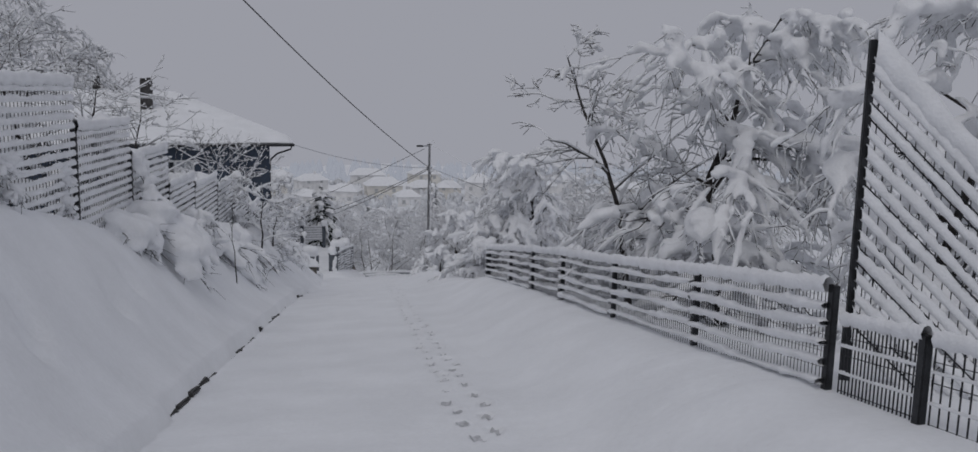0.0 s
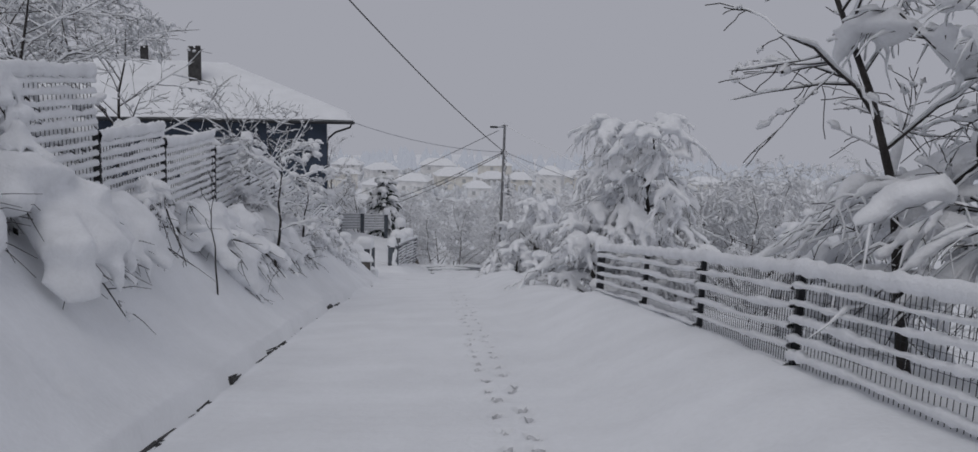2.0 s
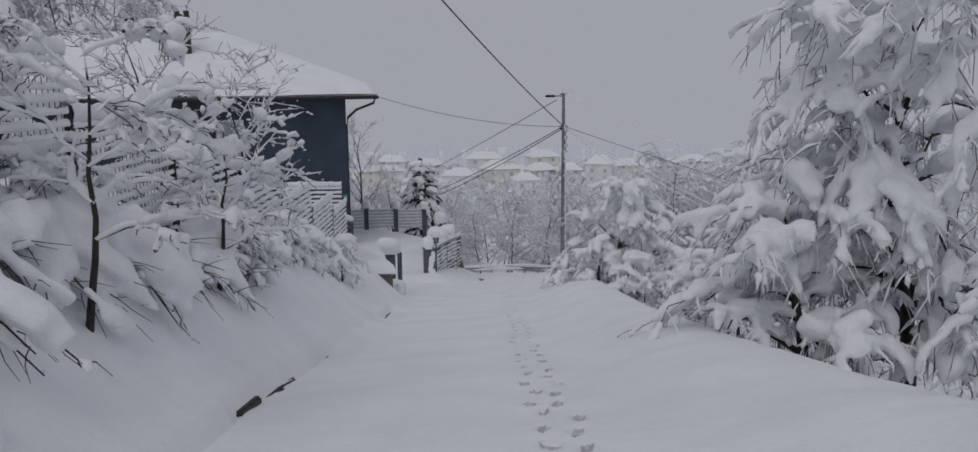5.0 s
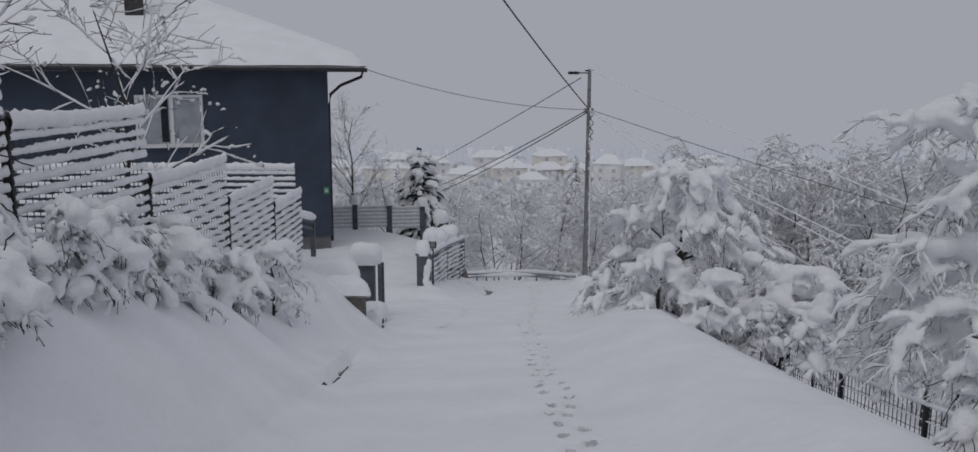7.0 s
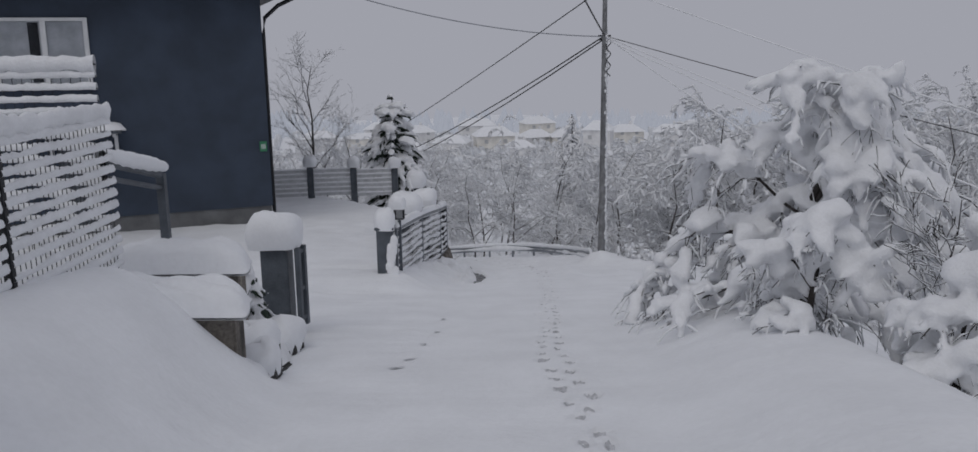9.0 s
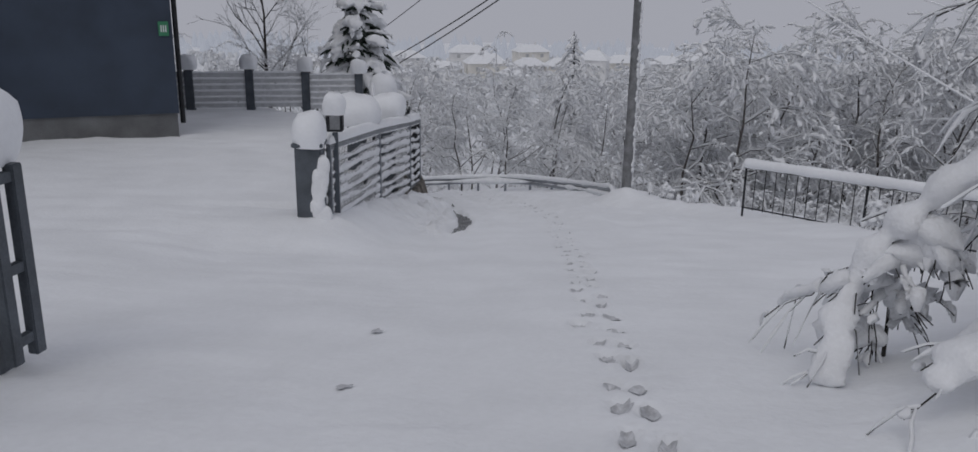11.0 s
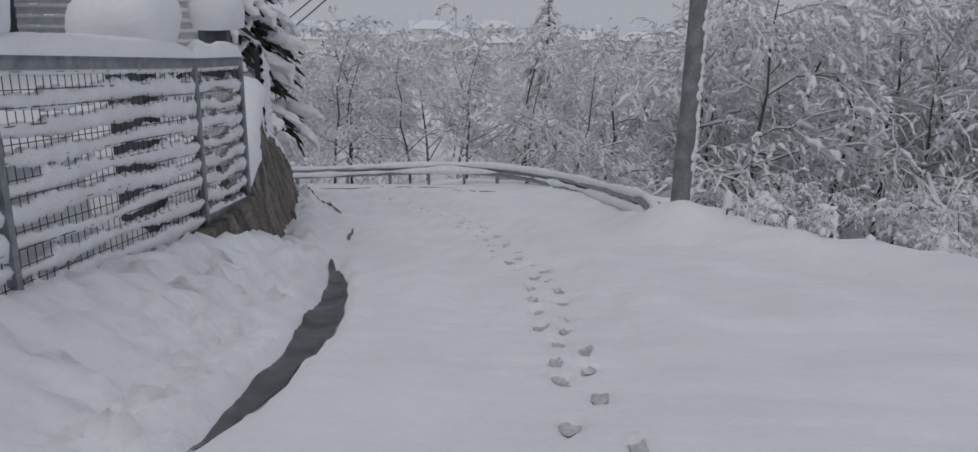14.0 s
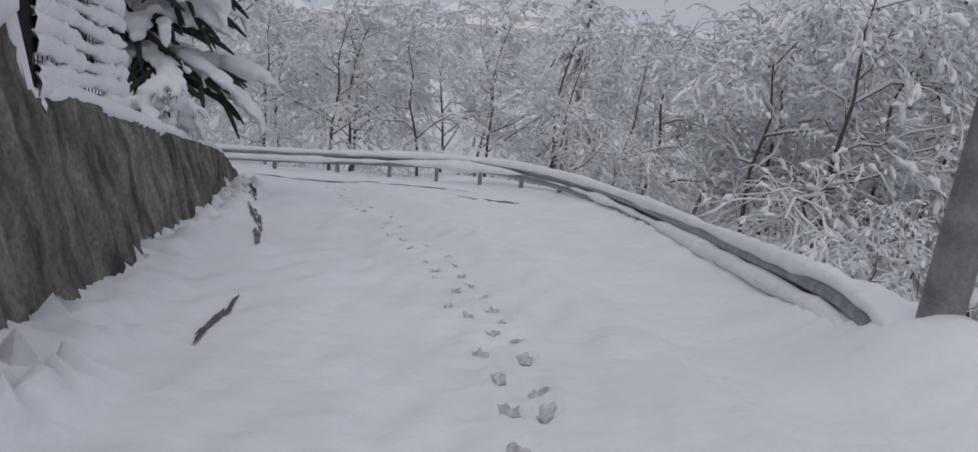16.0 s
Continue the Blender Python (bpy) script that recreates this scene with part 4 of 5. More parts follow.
# latch post and letter box at the second pillar
mb = thing("mailbox", "dark letter box on a thin steel post with snow on top", "mailbox", (-1.5, 43.15, 0))
part("post", boxed(-0.03, 0.03, -0.03, 0.03, -8.2, -6.7), GREYPOST, mb)
bx = part("box", boxed(-0.1, 0.1, -0.07, 0.07, -6.68, -6.44, bevel=0.012), IRON, mb)
part("front_panel", boxed(-0.05, 0.07, -0.078, -0.073, -6.65, -6.48), GREYWOOD, bx)
V, F = dome(0.26, 0.2, 0.2, frng)
part("snow_cap", mesh_np("snow_cap", V + np.array([0, 0, -6.42]), F, SNOW, True), None, mb)

# yard-side fence above the road
GATE_Y = [42.95, 45.8, 48.1, 49.0]
GATE_X = [-1.55, -1.27, -0.98, -0.86]
GATE_T = [-6.80, -7.1, -7.38, -7.47]
GGRID = wires(2.1, 1.8, 13, pitch=0.06, wire=0.003, hx=0.004)
for i in range(3):
    a, b = GATE_Y[i], GATE_Y[i + 1]
    dx = GATE_X[i + 1] - GATE_X[i]
    w = math.hypot(b - a, dx)
    f = mesh_panel((GATE_X[i], a, GATE_T[i] - 1.2), math.atan2(b - a, dx), w, 1.12, 8, "steel framed mesh fence panel above the road with snow strips", "yard fence panels",
                   shear=(GATE_T[i + 1] - GATE_T[i]) / w, post=None, band=1.5, cap=0.4, grid=GGRID, behind=0.02, bands=JAG)
    t = Matrix.Identity(4)
    t[2][0] = (GATE_T[i + 1] - GATE_T[i]) / w
    for z0, z1 in ((1.13, 1.2),) if i < 2 else ((1.13, 1.2), (-0.03, 0.03)):
        set_in("frame_bar", bm_mesh("frame_bar", boxed(0, w, -0.025, 0.025, z0, z1), ZINC), t, f, slanted=True)
    for xx in (0.0, w):
        set_in("frame_post", bm_mesh("frame_post", boxed(xx - 0.025, xx + 0.025, -0.026, 0.026, -0.3, 1.2), ZINC), t, f, slanted=True)
    V, F = hump(30, 8, w, 0.14, 0.11, frng, power=6)
    set_in("snow_cap", mesh_np("rail_snow", V + np.array([w / 2, 0.03, 1.2]), F, SNOW, True), t, f, slanted=True)
capped(-1.62, 45.95, -8.6, -7.04, 0.26, (0.8, 0.74, 0.38), GREYPOST, "dark pillar behind the mesh fence with a round snow cap")
capped(-1.35, 47.9, -8.8, -7.27, 0.26, (0.66, 0.62, 0.36), GREYPOST, "dark pillar behind the mesh fence with a round snow cap")
capped(-1.9, 52.6, -9.0, -7.55, 0.24, (0.6, 0.6, 0.45), GREYPOST, "dark pillar behind the mesh fence with a round snow cap")
mesh_panel((-1.27, 51.7, -8.78), math.radians(99), 2.0, 1.05, 9, "wire mesh panel on the retaining wall crusted with snow", "yard fence panels", shear=-0.24, band=1.5, bands=JAG, behind=-0.03)
mesh_panel((-1.75, 49.3, -8.15), math.radians(97), 1.9, 1.0, 8, "wire mesh panel on the retaining wall crusted with snow", "yard fence panels", shear=0.0, band=0.7)

# low walls beside the entrance steps
for x0, x1, y0, y1, zt, zb, hh in ((-3.6, -2.32, 35.1, 35.4, -5.58, -7.0, 0.27), (-3.2, -1.9, 33.5, 33.78, -5.52, -6.8, 0.24)):
    lw = thing("low_wall", "low concrete garden wall under a thick pillow of snow", "wall", ((x0 + x1) / 2, (y0 + y1) / 2, 0), "entrance walls")
    hx, hy = (x1 - x0) / 2, (y1 - y0) / 2
    part("body", boxed(-hx, hx, -hy, hy, zb, zt, bevel=0.02), CONCRETE, lw)
    V, F = hump(30, 16, 2 * hx + 0.18, 2 * hy + 0.26, hh, frng, power=5)
    part("snow_cap", mesh_np("wall_snow", V + np.array([0, 0, zt]), F, SNOW, True), None, lw)
hr = thing("handrail", "grey stair handrail with a thick ridge of snow", "handrail", (-3.06, 34.05, -4.36))
t = np.array([[[0, 0, 0], [-0.02, 1.32, -0.3]]])
part("top_bar", mesh_np("top_bar", *tubes(t, np.full((1, 2), 0.035), 8), GREYPOST, True), None, hr)
part("lower_bar", mesh_np("lower_bar", *tubes(t - np.array([0, 0, 0.13]), np.full((1, 2), 0.025), 8), GREYPOST, True), None, hr)
part("post", boxed(-0.06, 0.02, 1.27, 1.35, -2.0, -0.28), GREYPOST, hr)
nb = 20
sb = np.stack([np.linspace(0, -0.02, nb), np.linspace(-0.05, 1.42, nb), np.linspace(0.1, -0.2, nb)], -1)[None]
part("snow_ridge", mesh_np("snow_ridge", *tubes(sb - np.array([0, 0, 0.03]), 0.08 * (np.sin(np.linspace(0.25, 2.9, nb)) ** 0.3)[None] * frng.uniform(0.9, 1.1, (1, nb)), 9), SNOW, True), None, hr)

# heaped snow lumps round the steps
for x, y, sx, sy_, h in ((-2.05, 34.5, 0.5, 0.6, 0.12), (-2.0, 35.4, 0.45, 0.6, 0.1), (-1.85, 34.05, 0.35, 0.4, 0.06)):
    st = thing("boulder", "dark border stone under a pillow of snow", "stone", (x, y, gz(x, y) - 0.06), "border stones")
    part("stone", boxed(-sx * 0.42, sx * 0.42, -sy_ * 0.42, sy_ * 0.42, -0.25, 0.08, bevel=0.05), STONE, st)
    V, F = dome(sx, sy_, h + 0.1, frng, under=0.12)
    V[:, 2] += 0.05 * waves(V[:, 0], V[:, 1], int(x * -1000), 0.3)
    part("snow_cap", mesh_np("snow_cap", V + np.array([0, 0, 0.06]), F, SNOW, True), None, st)

# slatted yard fence
YF = [(-8.5, 54.75), (-7.05, 55.0), (-5.6, 55.3), (-4.2, 55.5), (-2.85, 55.7)]
for i, (x, y) in enumerate(YF):
    capped(x, y, -8.9, -7.25 - 0.06 * max(0, i - 2), 0.2, (0.42, 0.42, 0.3), GREYPOST, "dark yard fence post with a ball of snow on top", "yard posts")
    if i < 4:
        x2, y2 = YF[i + 1]
        w = math.hypot(x2 - x, y2 - y) - 0.2
        f = thing("slat_fence", "grey horizontal board fence with snow on each board", "fence", (x + 0.1, y, -8.35 - 0.06 * max(0, i - 2)), "yard board fence", rz=math.atan2(y2 - y, x2 - x))
        for k in range(6):
            part("board", boxed(0, w, -0.015, 0.015, 0.11 + 0.155 * k, 0.225 + 0.155 * k, bevel=0.004), PALEBOARD, f)
            o = part("snow_band", BANDS[frng.randint(8)], None, f)
            o.matrix_basis = Matrix.Translation((0, 0, 0.235 + 0.155 * k)) @ Matrix.Translation((0, -0.02, -0.02)) @ Matrix.Diagonal((w / 2.1, 1.2, 0.9, 1))

# ---- guard rail ----
rail = thing("guard_rail", "galvanised guard rail round the bend with snow along the top", "guard rail")
tt = np.linspace(0, len(RAIL) - 1, 80)
rx = np.interp(tt, range(len(RAIL)), [p[0] for p in RAIL])
ry = np.interp(tt, range(len(RAIL)), [p[1] for p in RAIL])
rzz = np.interp(tt, range(len(RAIL)), RAIL_Z)
kk = np.ones(7) / 7
rzz = rzz + 0.06
rx, ry, rzz = (np.convolve(np.pad(v, 3, mode="edge"), kk, "valid") for v in (rx, ry, rzz))
tan = np.stack([np.gradient(rx), np.gradient(ry)], -1)
tan /= np.linalg.norm(tan, axis=1, keepdims=True)
nrm = np.stack([-tan[:, 1], tan[:, 0]], -1)  # towards the road
prof = [(0.0, 0.0), (0.04, -0.03), (0.04, -0.08), (-0.03, -0.13), (-0.03, -0.18), (0.04, -0.23), (0.04, -0.28), (0.0, -0.31), (-0.012, -0.31), (-0.042, -0.18), (-0.042, -0.13), (-0.012, 0.0)]
bv = np.array([[(rx[i] + nrm[i, 0] * o, ry[i] + nrm[i, 1] * o, rzz[i] - 0.05 + z) for o, z in prof] for i in range(80)])
bi = np.arange(80 * len(prof)).reshape(80, len(prof))
bn = np.roll(bi, -1, axis=1)
part("beam", mesh_np("beam", bv.reshape(-1, 3), np.stack([bi[:-1], bn[:-1], bn[1:], bi[1:]], -1).reshape(-1, 4), ZINC, False), None, rail, "grey corrugated steel beam")
sr = np.random.RandomState(5)
Ps = np.stack([rx, ry, rzz - 0.02], -1)[None]
part("snow_ridge", mesh_np("rail_snow", *tubes(Ps, (np.clip(0.07 + 0.03 * np.convolve(sr.normal(0, 1, 86), np.ones(7) / 3, "valid"), 0.04, 0.1) * np.clip(np.arange(80) / 4.0, 0.1, 1))[None], 8, squash=1.0), SNOWTREE, True), None, rail, "rounded ridge of snow")
Ps2 = Ps + np.concatenate([nrm * 0.05, np.full((80, 1), -0.2)], 1)[None]
part("snow_ridge", mesh_np("rail_snow_low", *tubes(Ps2, np.clip(np.arange(80) / 6.0, 0.1, 1) * np.abs(0.062 + 0.03 * np.convolve(sr.normal(0, 1, 86), np.ones(7) / 3, "valid"))[None], 6), SNOWTREE, True), None, rail)
for i in range(2, 80, 5):
    part("post", boxed(rx[i] - 0.05 - nrm[i, 0] * 0.08, rx[i] + 0.05 - nrm[i, 0] * 0.08, ry[i] - 0.05 - nrm[i, 1] * 0.08, ry[i] + 0.05 - nrm[i, 1] * 0.08, rzz[i] - 1.3, rzz[i] - 0.06), ZINC, rail)

# ---- railing above the culvert ----
A, B = Vector((4.95, 47.55, -8.02)), Vector((7.6, 43.9, -7.75))
rl = thing("railing", "dark steel railing with thick snow on its top bar", "railing")
n = 22
line = [A.lerp(B, i / n) for i in range(n + 1)]
bar = np.array([[list(A), list(B)]])
part("top_bar", mesh_np("top_bar", *tubes(bar, np.full((1, 2), 0.022), 6), IRON, True), None, rl)
part("lower_bar", mesh_np("lower_bar", *tubes(bar - np.array([0, 0, 0.72]), np.full((1, 2), 0.015), 6), IRON, True), None, rl)
for i, p in enumerate(line):
    r = 0.022 if i % 11 == 0 else 0.009
    part("baluster", mesh_np("baluster", *tubes(np.array([[[p.x, p.y, p.z - (1.1 if i % 11 == 0 else 0.75)], [p.x, p.y, p.z]]]), np.full((1, 2), r), 6), IRON), None, rl)
sb = np.array([list(A.lerp(B, i / 30)) for i in range(31)])[None] + np.array([0, 0, 0.075])
part("snow_ridge", mesh_np("snow_ridge", *tubes(sb, 0.085 * frng.uniform(0.9, 1.12, (1, 31)), 9), SNOW, True), None, rl)

# ---- bare wet patches and painted shade on the road ----


def patch(x0, y0, lx, ly, ang, seed, mat=ASPHALT_AND_SHADE, label="dark road patch, for wet asphalt and for shade painted along the wheel track"):
    r = np.random.RandomState(seed)
    th = np.linspace(0, 2 * np.pi, 40, endpoint=False)
    rr = 1 + 0.18 * np.sin(3 * th + r.rand() * 6) + 0.12 * np.sin(5 * th + r.rand() * 6) + 0.08 * np.sin(9 * th + r.rand() * 6)
    px, py = lx * rr * np.cos(th), ly * rr * np.sin(th)
    c, s_ = math.cos(ang), math.sin(ang)
    vs, k = [], 40
    for f in (0.02, 0.4, 0.75, 1.0):
        for a, b in zip(px * f, py * f):
            x, y = x0 + a * c - b * s_, y0 + a * s_ + b * c
            vs.append((x, y, float(snow_at(x, y)) + 0.012))
    idx = np.arange(160).reshape(4, 40)
    nx = np.roll(idx, -1, axis=1)
    return tagged(new("bare_patch", mesh_np("bare_patch", vs, np.stack([idx[:-1], idx[1:], nx[1:], nx[:-1]], -1).reshape(-1, 4)[:, ::-1], mat, True)),
                  label, "asphalt patch", "bare road patches")


hy = np.linspace(44.55, 49.35, 90)
hc = np.interp(hy, HOLE_Y, HOLE_X) + 0.02 * waves(hy, 0 * hy, 71, 0.8)
hw = 0.105 * np.clip(np.sin(np.clip((hy - 44.55) / 4.8, 0, 1) * math.pi), 0, 1) ** 0.6
hl, hr_ = hc - hw * (1 + 0.3 * waves(hy, 0 * hy, 72, 0.5)), hc + hw * (1 + 0.3 * waves(hy, 0 * hy, 73, 0.5))
strip = np.stack([np.stack([hl + (hr_ - hl) * f, hy, snow_at(hl + (hr_ - hl) * f, hy) + 0.012], -1) for f in (0, 0.25, 0.5, 0.75, 1)], 1)
hi = np.arange(450).reshape(90, 5)
tagged(new("bare_patch", mesh_np("bare_patch", strip.reshape(-1, 3), np.stack([hi[:-1, :-1], hi[:-1, 1:], hi[1:, 1:], hi[1:, :-1]], -1).reshape(-1, 4), ASPHALT_AND_SHADE, True)),
       "long wet strip of dark asphalt melted free of snow", "asphalt patch", "bare road patches")
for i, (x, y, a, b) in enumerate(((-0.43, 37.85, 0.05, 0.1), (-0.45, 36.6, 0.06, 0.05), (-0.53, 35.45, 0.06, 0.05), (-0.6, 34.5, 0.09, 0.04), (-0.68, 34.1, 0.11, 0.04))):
    patch(x, y, 0.7 * a, 0.6 * b, 0.2, 30 + i, SLUSH_AND_SHADE, "grey slush mark in the old wheel track")
# the narrow ones paint the broken line of shade along the wheel track
for i, (x, y, a, b, g) in enumerate(((-0.28, 51.6, 0.025, 0.5, 0.05), (-0.8, 54.7, 0.03, 0.5, 0.25), (-1.15, 56.1, 0.045, 0.9, 0.3), (-1.8, 58.6, 0.06, 0.8, 0.25), (-0.6, 65.2, 1.6, 0.1, 0.03), (1.6, 62.4, 0.6, 0.08, -0.5), (-2.6, 65.0, 0.9, 0.07, 0.0))):
    patch(x, y, a, b, g, 10 + i)

# ---- trees and bushes ----


def melt(ob, voxel, rounds):
    """Runs a snow load together into one soft sheet."""
    m = ob.modifiers.new("melt", "REMESH")
    m.mode, m.voxel_size, m.use_smooth_shade = "VOXEL", voxel, True
    s = ob.modifiers.new("soften", "SMOOTH")
    s.factor, s.iterations = 0.5, rounds
    return ob


def bush(x, y, reach, h, size, n, seed, towards=(-1.3, 1.3), over=0.4, label="arching bush on the bank buried under rolls of snow"):
    """Stems that arch from a root towards the lane, quilted with snow above and bare twigs below."""
    r = np.random.RandomState(seed)
    z = gz(x, y)
    b = thing("bush", label, "bush", (x, y, z), "bushes along the fence")
    stems, twigs = [], []
    t = np.linspace(0, 1, 7)
    for i in range(n):
        az = towards[0] + (towards[1] - towards[0]) * (i + r.rand()) / n
        L = reach * r.uniform(0.55, 1.1)
        ex, ey = L * math.cos(az), 1.25 * L * math.sin(az)
        drop = gz(x + ex, y + ey) - z + over * r.uniform(0.4, 1.1)
        p = np.stack([ex * t, ey * t, drop * t ** 1.5 + h * r.uniform(0.6, 1.1) * np.sin(np.pi * t ** 0.75) ** 0.8], -1)
        p[1:] += np.cumsum(r.normal(0, 0.035 * L, (6, 3)), axis=0)
        stems.append((p, 0.012 * (1.15 - 0.8 * t)))
        for k in range(5):
            f = r.uniform(0.45, 0.98) * 6
            j = min(int(f), 5)
            q = p[j] + (p[j + 1] - p[j]) * (f - j)
            d = np.array([r.normal(0, 0.5), r.normal(0, 0.5), r.uniform(-0.8, 0.5)])
            tt = np.linspace(0, 1, 4)[:, None]
            tw = q + d * tt * r.uniform(0.15, 0.38) + np.array([0.1, 0, -0.1]) * tt ** 2 + np.cumsum(r.normal(0, 0.012, (4, 3)), axis=0)
            twigs.append((tw, 0.0045 * (1.2 - 0.8 * tt[:, 0])))
    limbs = [[], stems]
    snow = part("snow_load", mesh_np("bush_snow", *pads(limbs, {1: size}, r, -1.0, 0.2), SNOWTREE, True), None, b, "heaped rolls of snow")
    melt(snow, 0.028, 14)
    part("brushwood", mesh_np("bush_twigs", *join([tubes(*batch(stems), 4), tubes(*batch(twigs), 3)]), DEEPBARK, True), None, b, "dark bare twigs")
    return b


bush(-2.85, 11.4, 0.6, 0.1, 0.19, 10, 52, over=0.2)
bush(-2.9, 12.8, 0.95, 0.2, 0.28, 18, 51, over=0.45)
bush(-2.8, 13.9, 0.7, 0.12, 0.21, 10, 57, over=0.3)
bush(-2.95, 15.6, 0.75, 0.45, 0.12, 4, 58, (-1.2, 0.2), over=0.25)
bush(-2.85, 16.9, 1.05, 0.08, 0.22, 18, 53, over=0.42)
bush(-2.75, 18.3, 0.9, 0.12, 0.2, 16, 54, over=0.35)
bush(-2.7, 19.7, 0.7, 0.15, 0.21, 11, 59, over=0.3)
bush(-2.7, 21.0, 0.75, 0.15, 0.21, 12, 55, over=0.3)
bush(-2.7, 22.5, 0.7, 0.2, 0.20, 11, 56, over=0.3)

br = np.random.RandomState(77)
# small twiggy hedge plants, two kinds repeated
HEDGE = [tree_meshes("hedge", grow(np.random.RandomState(80 + i), 0.9, 0.014, 2, counts=(16, 7, 3), spread=0.9, droop=0.85, up=0.9, first=0.15, ratio=(0.46, 0.45, 0.4), K=5), np.random.RandomState(90 + i),
                    snow=(0.02, 0.02, 0.0, 0.0), bark=DEEPBARK, clump=0.9, pillows=(42, 0.078), clot=(110, 0.03, 4), sides=4) for i in range(3)]
for i in range(16):
    y = 23.4 + 7.2 * i / 16
    x = -2.5 + br.normal(0, 0.14)
    plant("shrub", HEDGE[i % 3], "twiggy hedge shrub clotted with snow", "shrub", (x, y, gz(x, y) - 0.1), "hedge shrubs", br.uniform(0, 6), br.uniform(0.6, 0.95) * (1 if y < 29 else 0.6))
for x, y, s in ((-2.6, 14.6, 0.8), (-2.7, 20.0, 0.9), (2.3, 36.9, 0.9), (4.1, 32.2, 0.9), (3.9, 29.6, 1.0), (2.75, 24.3, 0.7), (3.3, 18.6, 1.0), (6.1, 45.0, 0.5), (4.2, 50.3, 0.4), (4.5, 49.6, 0.35), (-3.0, 10.0, 0.6), (-2.9, 8.4, 0.5)):
    plant("shrub", HEDGE[br.randint(3)], "twiggy shrub clotted with snow beside the lane", "shrub", (x, y, gz(x, y) - 0.05), "lane shrubs", br.uniform(0, 6), s)


for i in range(10):
    x, y = -4.0 + br.normal(0, 0.25), 12.5 + 1.45 * i
    plant("shrub", HEDGE[i % 3], "bushy garden shrub behind the fence clotted with snow", "shrub", (x, y, gz(x, y) - 0.1), "garden shrubs", br.uniform(0, 6), br.uniform(1.4, 1.9))


def own_tree(name, seed, at, label, category, snow, bark=DEEPBARK, clump=0.6, cover=1.0, sides=6, pillows=(0, 0.1), voxel=0, clot=None, **kw):
    r = np.random.RandomState(seed)
    m = tree_meshes(name, grow(r, **kw), r, snow=snow, bark=bark, clump=clump, cover=cover, sides=sides, pillows=pillows, clot=clot)
    ob = plant(name, m, label, category, (at[0], at[1], gz(at[0], at[1]) - 0.1 if len(at) < 3 else at[2]))
    if voxel:
        melt(ob.children[1], voxel, 3)
    return ob


# young trees on the bank and in the garden
own_tree("young_tree", 101, (-2.25, 19.6), "young tree on the bank with snow-plastered shoots", "tree", (0.012, 0.02, 0.012, 0.0), clump=0.8, clot=(260, 0.028, 4), pillows=(50, 0.05), height=1.9, trunk_r=0.03, levels=3, counts=(9, 6, 4), spread=0.8, droop=0.25, up=0.9, first=0.3, ratio=(0.55, 0.5, 0.45))
own_tree("young_tree", 102, (-2.35, 22.6), "young tree on the bank with snow-plastered shoots", "tree", (0.012, 0.02, 0.012, 0.0), clump=0.8, clot=(260, 0.028, 4), pillows=(50, 0.05), height=1.7, trunk_r=0.028, levels=3, counts=(9, 6, 4), spread=0.8, droop=0.3, up=0.9, first=0.25, ratio=(0.6, 0.5, 0.45))
own_tree("sapling", 103, (-2.1, 15.6), "thin bare sapling standing out of the snow", "tree", (0.004, 0.006, 0, 0), height=1.5, trunk_r=0.012, levels=1, counts=(4,), spread=0.4, droop=0.0, up=1.0, first=0.4, ratio=(0.3,), clump=0.2)
for i, (x, y, h) in enumerate(((-4.6, 31.0, 3.3), (-4.4, 26.5, 2.9), (-5.2, 21.0, 3.1), (-5.0, 17.0, 2.8), (-4.7, 13.5, 2.6))):
    own_tree("fruit_tree", 110 + i, (x, y), "bare fruit tree behind the fence lined with snow", "tree", (0.015, 0.016, 0.010, 0.0), clump=0.5, clot=(300, 0.02, 3), sides=4, height=h, trunk_r=0.045, levels=3, counts=(11, 7, 4), spread=0.8, droop=0.05, up=0.8, first=0.3, ratio=(0.55, 0.5, 0.42), K=5)

# heavily laden trees on the open side


def laden(seed, at, label, h, r, counts, spread, droop, up, first, ratio, size, name="laden_tree", cat="tree", voxel=0.033, lean=(0, 0), gap=-0.5, twig=0.012):
    """A bare tree whose boughs carry thick rolls of snow, its finest twigs lined thinly."""
    rg = np.random.RandomState(seed)
    limbs = grow(rg, height=h, trunk_r=r, levels=3, counts=counts, spread=spread, droop=droop, up=up, first=first, ratio=ratio, K=6, tip=4, lean=lean, kink=0.05)
    me = tree_meshes(name, limbs, rg, snow=(0, 0, 0, twig), bark=DEEPBARK, clump=0.7, cover=0.8, sides=4)
    ob = plant(name, me, label, cat, (at[0], at[1], gz(at[0], at[1]) - 0.1 if len(at) < 3 else at[2]))
    heavy = part("snow_roll", mesh_np("snow_roll", *pads(limbs, {1: size, 2: 0.66 * size}, rg, gap), SNOWTREE, True), None, ob, "thick rolls of snow along the boughs")
    heavy["kind"] = "stuff"
    melt(heavy, voxel, 2)
    return ob


